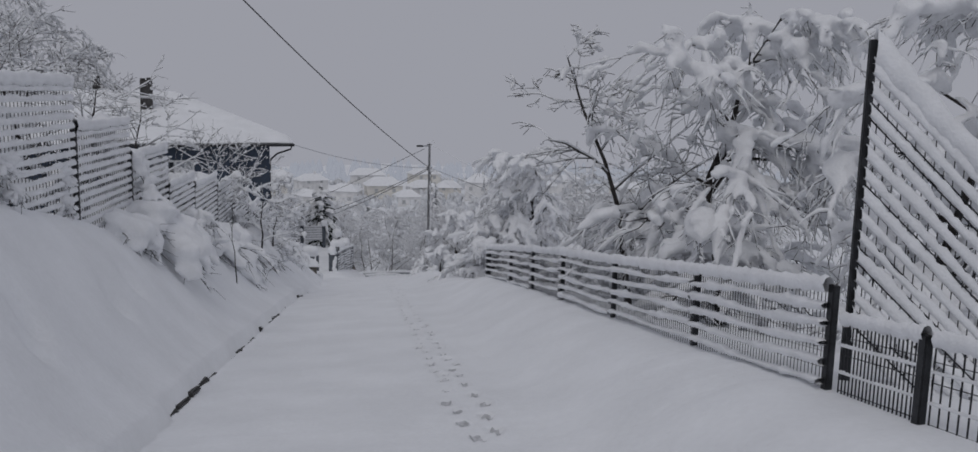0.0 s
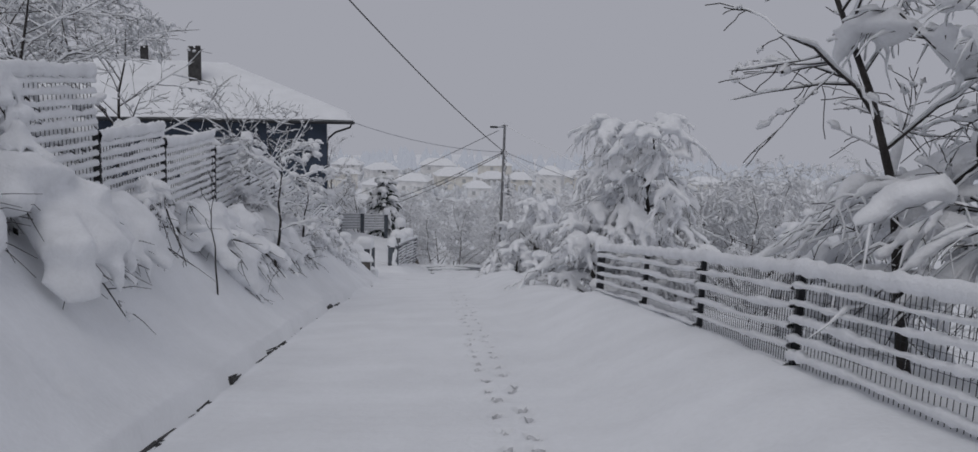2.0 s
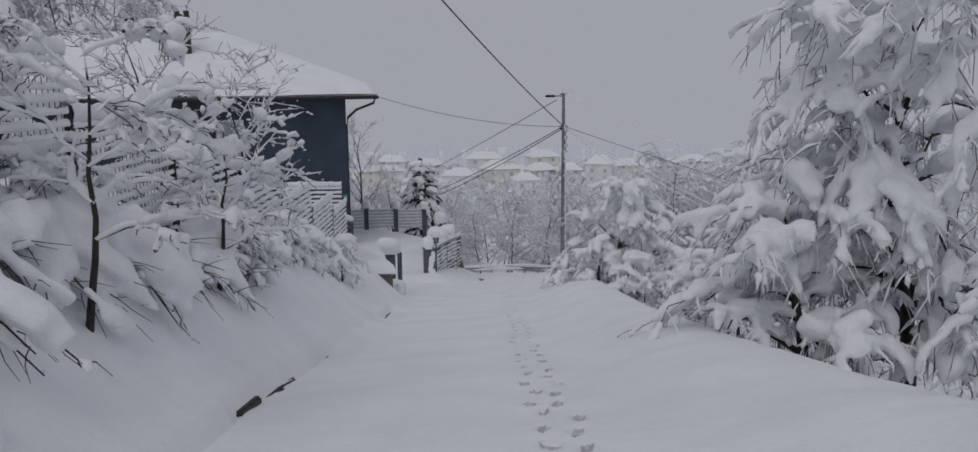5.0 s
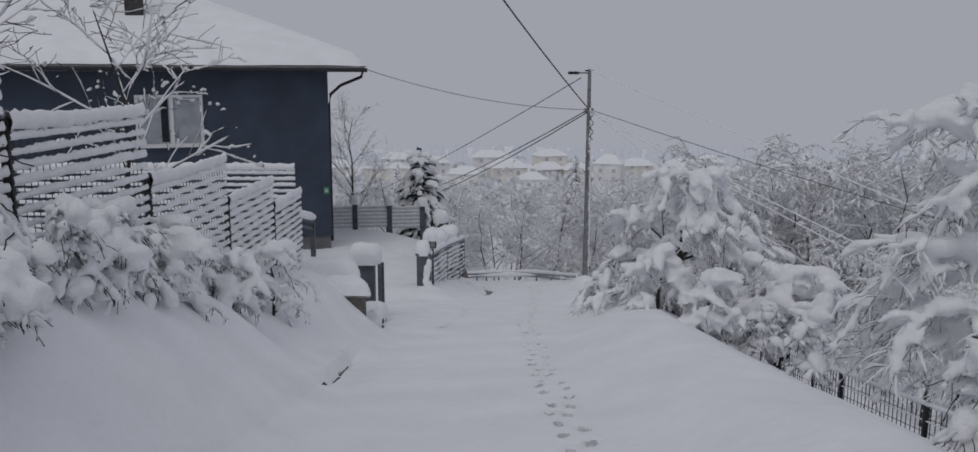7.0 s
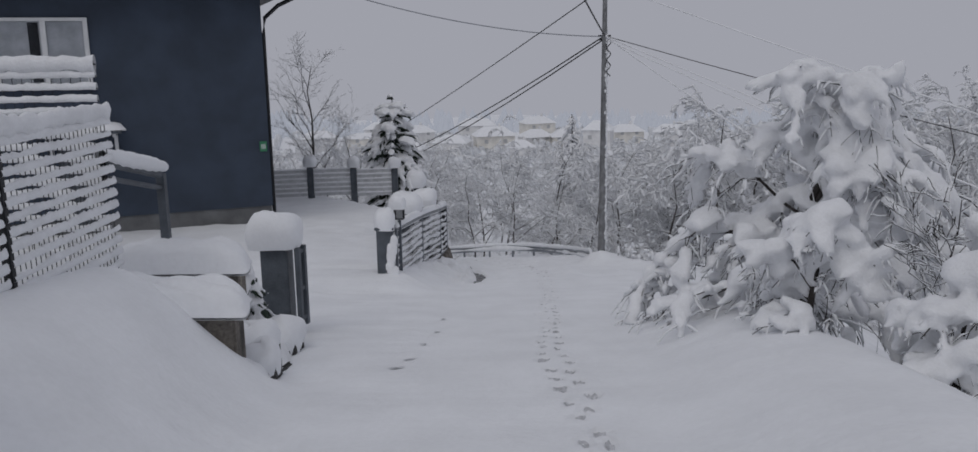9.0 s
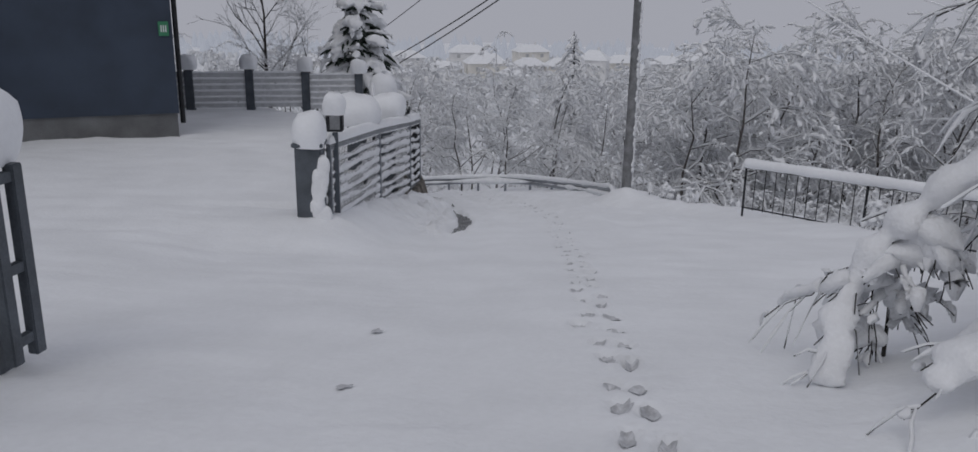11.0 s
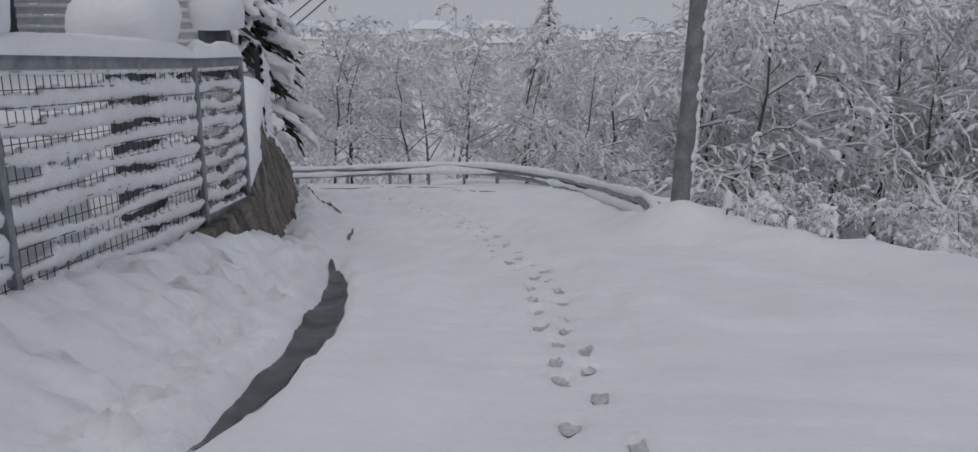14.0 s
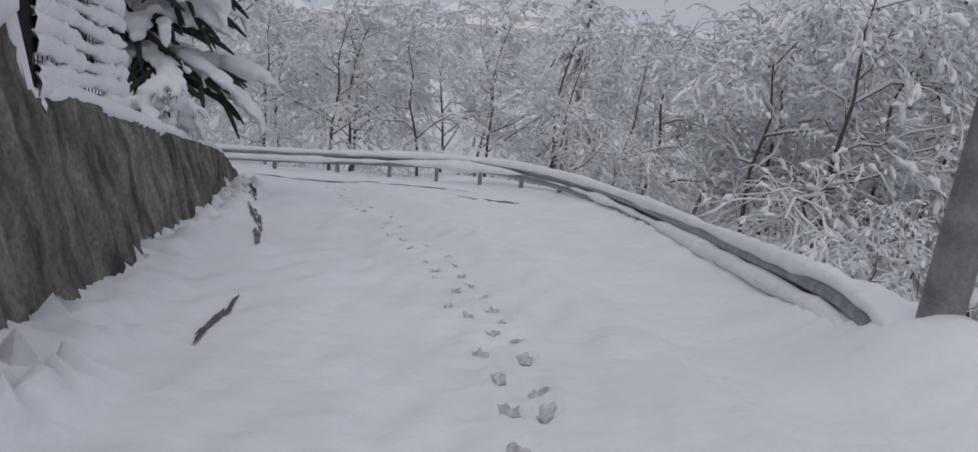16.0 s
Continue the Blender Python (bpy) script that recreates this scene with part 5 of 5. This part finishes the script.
laden(141, (-2.78, 12.5), "upright shrub against the garden fence packed with snow", 1.15, 0.02, (12, 5, 4), 0.6, 0.5, 0.9, 0.1, (0.34, 0.42, 0.36), 0.11, name="laden_bush", cat="bush", voxel=0.025)
for k, (x, y, h) in enumerate(((-2.4, 29.9, 0.95), (-2.5, 28.5, 0.6), (-2.4, 27.0, 0.55), (-2.4, 25.5, 0.6), (-2.4, 24.1, 0.6))):
    laden(150 + k, (x, y), "hedge shrub on the bank heaped with snow", h, 0.02, (14, 6, 5), 0.9, 0.7, 0.9, 0.1, (0.62, 0.42, 0.38), 0.095, name="laden_bush", cat="bush", voxel=0.024)
laden(161, (-1.85, 55.6, -10.0), "shrub hanging over the retaining wall under snow", 0.75, 0.02, (16, 6, 5), 1.1, 1.1, 0.6, 0.1, (0.85, 0.42, 0.38), 0.1, name="laden_bush", cat="bush", voxel=0.026)
BOWED = "tree beside the lane bowed under clumps of snow"
laden(121, (4.75, 11.5, -2.7), "tall fruit tree over the lane fence with clumped snow", 4.9, 0.09, (34, 9, 5), 0.95, 0.65, 0.95, 0.2, (0.44, 0.42, 0.4), 0.16)
own_tree("bare_fruit_tree", 135, (3.9, 11.9, -2.6), "bare fruit tree reaching over the lane with thin snowy twigs", "tree", (0.012, 0.016, 0.008, 0.0), clump=0.5, clot=(420, 0.024, 4), sides=4, height=4.3, trunk_r=0.06, levels=3, counts=(12, 8, 5), spread=0.9, droop=0.1, up=0.7, first=0.35, ratio=(0.34, 0.48, 0.42), K=5, lean=(-0.6, 0.2))
laden(122, (6.0, 8.8, -2.9), BOWED, 5.0, 0.09, (32, 9, 5), 0.95, 0.6, 1.0, 0.2, (0.42, 0.42, 0.4), 0.16)
laden(129, (4.2, 9.6), BOWED, 1.25, 0.05, (16, 7, 5), 1.0, 0.75, 0.9, 0.08, (0.95, 0.42, 0.4), 0.14)
laden(130, (4.5, 13.8), BOWED, 1.25, 0.05, (16, 7, 5), 1.0, 0.75, 0.9, 0.08, (0.95, 0.42, 0.4), 0.14)
laden(131, (5.4, 16.0), BOWED, 1.25, 0.05, (16, 7, 5), 1.0, 0.75, 0.9, 0.08, (0.95, 0.42, 0.4), 0.14)
laden(123, (4.75, 22.8), "broad old fruit tree sagging under heavy snow", 4.1, 0.09, (36, 9, 5), 1.0, 0.75, 0.95, 0.12, (0.52, 0.4, 0.4), 0.165)
laden(124, (3.45, 22.3), "low tree sagging under heavy snow", 1.6, 0.06, (20, 7, 5), 1.0, 0.75, 0.9, 0.1, (0.75, 0.42, 0.4), 0.15)
laden(125, (6.2, 28.9), "tall tree beside the lane with long snowy limbs", 4.4, 0.055, (32, 8, 5), 0.9, 0.6, 1.0, 0.12, (0.38, 0.42, 0.42), 0.15)
laden(126, (3.75, 36.2), "wide evergreen bush weighed down by pillows of snow", 2.75, 0.08, (38, 9, 7), 1.0, 0.75, 0.9, 0.06, (0.6, 0.4, 0.34), 0.2, name="laden_bush", cat="bush")
laden(127, (4.9, 33.8), "wide evergreen bush weighed down by pillows of snow", 1.7, 0.07, (24, 8, 6), 1.0, 0.8, 0.9, 0.06, (0.7, 0.42, 0.36), 0.19, name="laden_bush", cat="bush")
laden(134, (3.3, 32.3), "low bush weighed down by pillows of snow", 0.9, 0.04, (14, 7, 5), 1.1, 0.8, 0.5, 0.08, (0.7, 0.42, 0.38), 0.14, name="laden_bush", cat="bush")
laden(133, (2.9, 33.9), "low bush weighed down by pillows of snow", 1.1, 0.04, (14, 7, 5), 1.1, 0.7, 0.5, 0.08, (0.7, 0.42, 0.38), 0.14, name="laden_bush", cat="bush")
own_tree("bare_shrub", 128, (3.9, 33.4), "bare thin shrub growing through the snowy bush", "shrub", (0.0, 0.006, 0.005, 0.004), clump=0.4, height=1.7, trunk_r=0.018, levels=3, counts=(8, 6, 4), spread=0.6, droop=0.0, up=1.0, first=0.3, ratio=(0.5, 0.5, 0.45))

# dead stalks on the verge, each under a tuft of snow
srng = np.random.RandomState(404)
for x, y, h in ((3.95, 50.75, 0.2), (4.2, 50.55, 0.13), (4.75, 49.9, 0.26), (4.95, 49.5, 0.12), (5.3, 48.9, 0.15), (4.45, 50.2, 0.1)):
    st = thing("weed_stalk", "dead weed stalk on the verge capped with snow", "weed", (x, y, gz(x, y) - 0.03), "verge weeds")
    P = np.stack([np.array([[srng.normal(0, 0.02), srng.normal(0, 0.02), -0.05], [0, 0, 0.5 * h], [srng.normal(0, 0.03), srng.normal(0, 0.03), h]]) for _ in range(3)])
    part("stalk", mesh_np("stalk", *tubes(P, np.full((3, 3), 0.005), 4), DEEPBARK, True), None, st)
    V, F = dome(0.09, 0.08, 0.5 * h + 0.05, srng, under=0.04)
    part("snow_cap", mesh_np("snow_cap", V + np.array([0, 0, 0.75 * h]), F, SNOWTREE, True), None, st)

# conifers by the yard


def conifer(name, seed, at, h, rad, label, tiers=16, per=11, snow=0.06, group="", wood=NEEDLE, hang=0.35, needle=0.05, start=0.06, sprigs=2, lumps=False, blunt=0.8):
    """A conifer of drooping boughs, each with dark needles below and snow above."""
    r = np.random.RandomState(seed)
    B, S, main = [], [], []
    for i in range(tiers):
        f = (i + 0.3) / tiers
        L = rad * (1 - f) ** blunt + 0.08 * rad
        for k in range(per if f < 0.75 else max(4, per // 2)):
            az = r.uniform(0, 6.283)
            l = L * r.uniform(0.7, 1.15)
            t = np.linspace(0, 1, 5)
            z0 = h * (start + (0.98 - start) * f) + r.normal(0, (0.035 if lumps else 0.02) * h)
            p = np.stack([np.cos(az) * l * t, np.sin(az) * l * t, z0 + 0.12 * l * t - hang * l * t ** 2 * r.uniform(0.6, 1.6)], -1)
            p[1:, :2] += np.cumsum(r.normal(0, 0.03 * l, (4, 2)), axis=0)
            B.append((p * np.array([0.84, 0.84, 1]) if lumps else p, needle * (0.6 + 0.8 * r.rand(5)) * np.array([0.5, 1, 1.1, 0.9, 0.3])))
            w = snow * (0.5 + 0.7 * r.gamma(2, 0.5, 5)) * np.array([0.4, 1, 1.1, 1, 0.5])
            q = p.copy()
            q[:, 2] += 0.6 * needle + 0.35 * w
            S.append((q, w))
            main.append((p, w))
            for m in range(sprigs):
                s = r.uniform(0.3, 0.9)
                j = int(s * 4)
                d = p[min(j + 1, 4)] - p[j]
                side = np.array([-d[1], d[0], 0.0]) * r.choice([-1, 1])
                q0 = p[j]
                pp = q0 * (np.array([0.84, 0.84, 1]) if lumps else 1) + np.outer(t, d * 1.2 + side * 1.3) * (r.uniform(0.5, 0.95) if lumps else 1.0)
                pp[:, 2] -= 0.25 * l * 0.4 * t ** 2
                B.append((pp, needle * 0.7 * np.array([0.6, 1, 1, 0.8, 0.3])))
                w2 = 0.75 * snow * (0.5 + 0.7 * r.gamma(2, 0.5, 5)) * np.array([0.4, 1, 1, 0.9, 0.4])
                qq = pp.copy()
                qq[:, 2] += 0.6 * needle + 0.3 * w2
                S.append((qq, w2))
    T = np.array([[[0, 0, -0.3], [0.02 * h, 0, h * 0.5], [0, 0, h]]])
    if lumps:
        snow_mesh = pads([[], main], {1: snow}, r, -0.55, 0.5)
    else:
        snow_mesh = tubes(*batch(S), 6, squash=0.8)
    me = [mesh_np(name + "_boughs", *tubes(*batch(B), 4), wood, True), mesh_np(name + "_snow", *snow_mesh, SNOWTREE, True), mesh_np(name + "_stem", *tubes(T, np.array([[0.016 * h, 0.01 * h, 0.002 * h]]), 6), DEEPBARK, True)]
    return me


def plant_conifer(name, me, label, at, group="", rz=0.0, s=1.0):
    ob = thing(name, label, "conifer", at, group, rz=rz)
    ob.scale = (s, s, s)
    part("trunk", me[2], None, ob)
    part("crown", me[0], None, ob, "dark green needles")
    part("snow_load", me[1], None, ob)["kind"] = "stuff"
    return ob


def melted(ob):
    melt([o for o in ob.children if o.name.startswith("snow_load")][0], 0.026, 2)


con = conifer("yard_conifer", 140, None, 5.4, 1.3, "", tiers=17, per=13, snow=0.17, hang=0.32, needle=0.055, start=0.2, sprigs=6, lumps=True, blunt=0.36)
melted(plant_conifer("yard_conifer", con, "dark green conifer above the retaining wall laden with snow", (-3.1, 58.0, -10.6)))
dwarf = conifer("dwarf_conifer", 142, None, 0.75, 0.36, "", tiers=7, per=10, snow=0.065, hang=0.5, needle=0.035, lumps=True)
melted(plant_conifer("dwarf_conifer", dwarf, "dwarf conifer beside the gate pillar under snow pillows", (-2.5, 36.1, gz(-2.5, 36.1) - 0.02)))
own_tree("bare_tree", 145, (-6.8, 62.5), "bare ash tree with upright twigs dusted with snow", "tree", (0.01, 0.012, 0.009, 0.006), clump=0.3, sides=4, height=6.4, trunk_r=0.08, levels=3, counts=(15, 8, 4), spread=0.7, droop=-0.1, up=0.9, first=0.22, ratio=(0.45, 0.45, 0.4), K=5)
own_tree("bare_tree", 146, (-5.0, 60.5), "bare ash tree with upright twigs dusted with snow", "tree", (0.01, 0.015, 0.012, 0.008), clump=0.4, height=3.8, trunk_r=0.06, levels=3, counts=(11, 7, 4), spread=0.6, droop=0.0, up=1.0, first=0.2, ratio=(0.5, 0.45, 0.4))

# ---- woods below the bend ----
wr = np.random.RandomState(200)


def wood_kind(seed, h, counts, snow, clot, bark, spread=1.0, droop=0.5, bare=False):
    r = np.random.RandomState(seed)
    limbs = grow(r, h, 0.0105 * h, 3, counts=counts, spread=spread, droop=droop, up=0.95, first=0.16, ratio=(0.44, 0.5, 0.42), K=5, tip=4, wobble=0.06, kink=0.075)
    return tree_meshes("wood_tree", limbs, r, snow=snow, bark=bark, clump=0.7, trunk_sides=5, sides=3, bare_last=bare, round_ends=False, clot=clot)


NEAR = [wood_kind(210 + i, 8.0, (14, 7, 7), (0.022, 0.034, 0.024, 0.015), (1250, 0.05, 3), BARK, (0.9, 1.1, 1.0, 0.8, 1.2)[i], (0.5, 0.65, 0.4, 0.5, 0.75)[i]) for i in range(5)]
FARK = [wood_kind(220 + i, 8.0, (10, 6, 5), (0.04, 0.06, 0.045, 0.034), (160, 0.08, 3), HAZED_BARK, (0.9, 1.1, 1.0, 0.8)[i], (0.5, 0.65, 0.4, 0.7)[i], True) for i in range(4)]
spots = []
for row, (y0, y1, step) in enumerate(((73, 76, 3.3), (77, 81, 3.8), (82, 88, 4.6), (90, 97, 5.2), (99, 108, 6), (112, 124, 7.5), (128, 145, 10), (150, 175, 12))):
    half = 0.62 * (y1 - 30)
    x = -half * 0.75
    while x < half:
        spots.append((x + wr.normal(0, 0.5), wr.uniform(y0, y1), row))
        x += step * wr.uniform(0.75, 1.25)
for x, y, row in spots:
    if (x - 6.8) ** 2 + (y - 91) ** 2 < 9:
        continue
    z = gz(x, y)
    # crowns lower towards the valley and taller on the open side
    topline = -5.2 - 0.125 * (y - 40) + 0.2 * max(0.0, x - 6) * 60 / y + wr.normal(0, 0.6)
    h = min(max(topline - z, 3.5), 12.5)
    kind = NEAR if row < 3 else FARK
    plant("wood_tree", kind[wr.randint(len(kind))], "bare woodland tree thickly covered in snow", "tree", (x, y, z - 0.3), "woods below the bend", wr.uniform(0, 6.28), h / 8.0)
# thicket along the open slope
for i in range(16):
    y = wr.uniform(40, 72)
    x = 7.5 + wr.uniform(0, 14) + 0.15 * max(0, 50 - y)
    plant("wood_tree", NEAR[wr.randint(5)], "bare woodland tree thickly covered in snow", "tree", (x, y, gz(x, y) - 0.3), "woods on the open slope", wr.uniform(0, 6.28), wr.uniform(0.45, 0.75))
for i in range(14):
    y = wr.uniform(18, 40)
    x = wr.uniform(9, 24)
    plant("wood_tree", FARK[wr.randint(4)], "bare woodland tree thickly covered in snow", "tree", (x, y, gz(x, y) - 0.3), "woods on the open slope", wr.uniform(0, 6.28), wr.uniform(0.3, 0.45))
# trees up the hill behind the garden and the house
for i in range(22):
    d = wr.uniform(30, 62)
    x, y = 0.4 - math.tan(radians(wr.uniform(21, 34))) * d, 7 + d
    if -21 < x and 42 < y < 62:
        continue
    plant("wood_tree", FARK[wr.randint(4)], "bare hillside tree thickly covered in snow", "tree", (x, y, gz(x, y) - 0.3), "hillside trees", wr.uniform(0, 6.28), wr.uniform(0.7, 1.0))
for x, y, top in ((-29.5, 66, 6.5), (-27.5, 64, 7.0), (-25.5, 67, 6.2), (-23.6, 65, 5.6), (-22.0, 67.5, 5.0), (-20.4, 66, 3.4), (-31, 69, 7)):
    z = gz(x, y)
    plant("wood_tree", NEAR[wr.randint(5)], "bare hillside tree thickly covered in snow", "tree", (x, y, max(z, top - 12) - 0.3), "hillside trees", wr.uniform(0, 6.28), min(top - z, 12) / 8.0)
larch = conifer("larch", 150, None, 11.5, 3.0, "", tiers=26, per=12, snow=0.10, hang=0.8, wood=BARK, needle=0.03)
plant_conifer("larch", larch, "tall larch in the woods with drooping snowy boughs", (6.8, 91.5, gz(6.8, 91.5)))
spruce = conifer("spruce", 151, None, 9.0, 2.0, "", tiers=11, per=8, snow=0.22, hang=0.6, needle=0.16, sprigs=0)
for i in range(14):
    x, y = (wr.uniform(-20, -9), wr.uniform(122, 150)) if i < 8 else (wr.uniform(-70, 110), wr.uniform(180, 290))
    plant_conifer("spruce", spruce, "dark spruce dusted with snow", (x, y, gz(x, y) - 0.3), "spruces in the valley", wr.uniform(0, 6), wr.uniform(0.8, 1.1) if i < 8 else wr.uniform(0.6, 1.0))

# ---- the town in the valley ----


def town_house(x, y, w, d, h, rise, mat, turn):
    z = gz(x, y)
    hs = thing("town_house", "pale rendered house in the valley with a snowy roof", "house", (x, y, z), "valley houses", rz=turn)
    part("wall", boxed(-w / 2, w / 2, -d / 2, d / 2, -2, h), mat, hs)
    bm = bmesh.new()
    o = 0.6
    a = [bm.verts.new(c) for c in ((-w / 2 - o, -d / 2 - o, h), (w / 2 + o, -d / 2 - o, h), (w / 2 + o, d / 2 + o, h), (-w / 2 - o, d / 2 + o, h))]
    ins = d * 0.35
    r = [bm.verts.new(c) for c in ((-w / 2 + ins, 0, h + rise), (w / 2 - ins, 0, h + rise))]
    for f in ((a[0], a[1], r[1], r[0]), (a[1], a[2], r[1]), (a[2], a[3], r[0], r[1]), (a[3], a[0], r[0]), a[::-1]):
        bm.faces.new(f)
    rf_ = part("roof", bm, SNOW, hs, "snow-covered hip roof")
    part("chimney", boxed(w * 0.12, w * 0.12 + 0.7, -0.35, 0.35, h, h + rise + 0.9), PALE, rf_)
    for k in range(2):
        xx = -w / 4 + k * w / 2
        for zz in ([1.2] if h < 5 else [1.2, 4.0]):
            part("window", boxed(xx - 0.6, xx + 0.6, -d / 2 - 0.04, -d / 2 + 0.05, zz, zz + 1.3), CURTAIN, hs)


for x, y, w, d, h, rise, mat, turn in ((-38, 318, 15, 9, 5.2, 1.6, CREAM, 0.1), (-10, 316, 11, 9, 4.5, 2.4, PALE, -0.2), (4, 322, 13, 9, 6.4, 3.0, CREAM, 0.15), (19, 334, 10, 8, 5, 2.6, PALE, 0.4), (29, 330, 9, 8, 5, 2.6, CREAM, 0.0),
                                       (39, 316, 9, 8, 7, 3, PALE, -0.3), (-24, 345, 11, 8, 5, 2.5, PALE, 0.5), (-58, 335, 12, 9, 5, 2.4, PALE, 0.2), (52, 340, 11, 8, 5, 2.5, CREAM, 0.2), (64, 322, 10, 8, 5, 2.5, PALE, -0.2),
                                       (-2, 362, 14, 9, 6, 2.6, PALE, 0.0), (22, 372, 12, 9, 6, 2.6, CREAM, 0.3), (-40, 372, 12, 9, 5, 2.6, PALE, -0.1), (80, 350, 12, 9, 5, 2.6, PALE, 0.1), (100, 330, 12, 9, 5, 2.6, CREAM, 0.1),
                                       (12, 300, 8, 7, 3.6, 2.2, PALE, 0.2), (-22, 300, 8, 7, 3.6, 2.2, PALE, -0.4), (120, 260, 11, 9, 5, 2.6, PALE, 0.1), (95, 230, 10, 8, 5, 2.6, PALE, 0.3)):
    town_house(x, y, w, d, h, rise, mat, turn)

# far belt of firs behind the town
fr = np.random.RandomState(300)
B = []
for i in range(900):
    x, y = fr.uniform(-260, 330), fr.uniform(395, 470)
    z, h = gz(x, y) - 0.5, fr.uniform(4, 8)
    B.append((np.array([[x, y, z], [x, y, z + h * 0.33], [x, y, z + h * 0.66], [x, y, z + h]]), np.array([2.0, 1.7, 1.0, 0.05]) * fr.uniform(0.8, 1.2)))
tagged(new("far_firs", mesh_np("far_firs", *tubes(*batch(B), 7), HAZE, False)), "distant belt of snow-dusted firs beyond the town, haze painted in as glow", "woods", kind="stuff")
B = []
for i in range(700):
    x, y = fr.uniform(-170, 220), fr.uniform(185, 385)
    z, h = gz(x, y) - 0.3, fr.uniform(2, 5)
    for k in range(3):
        a, b = fr.normal(0, 1.0, 2)
        B.append((np.array([[x, y, z], [x + a * 0.5, y + b * 0.5, z + h * 0.4], [x + a, y + b, z + h * 0.8], [x + a * 1.1, y + b * 1.1, z + h]]), np.array([0.4, 1.1, 0.9, 0.2]) * fr.uniform(0.6, 1.3)))
tagged(new("valley_scrub", mesh_np("valley_scrub", *tubes(*batch(B), 5), FARWOOD, True)), "snow-covered scrub and garden trees among the houses, paled for haze", "woods", kind="stuff")
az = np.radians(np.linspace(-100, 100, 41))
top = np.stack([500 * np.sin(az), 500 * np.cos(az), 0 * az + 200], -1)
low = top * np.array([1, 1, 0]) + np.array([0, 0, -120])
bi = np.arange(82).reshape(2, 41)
tagged(new("backdrop", mesh_np("backdrop", np.concatenate([low, top]), np.stack([bi[0, :-1], bi[0, 1:], bi[1, 1:], bi[1, :-1]], -1), FOG)), "glowing grey sheet standing in for the fog beyond the valley", "fog", kind="structure")
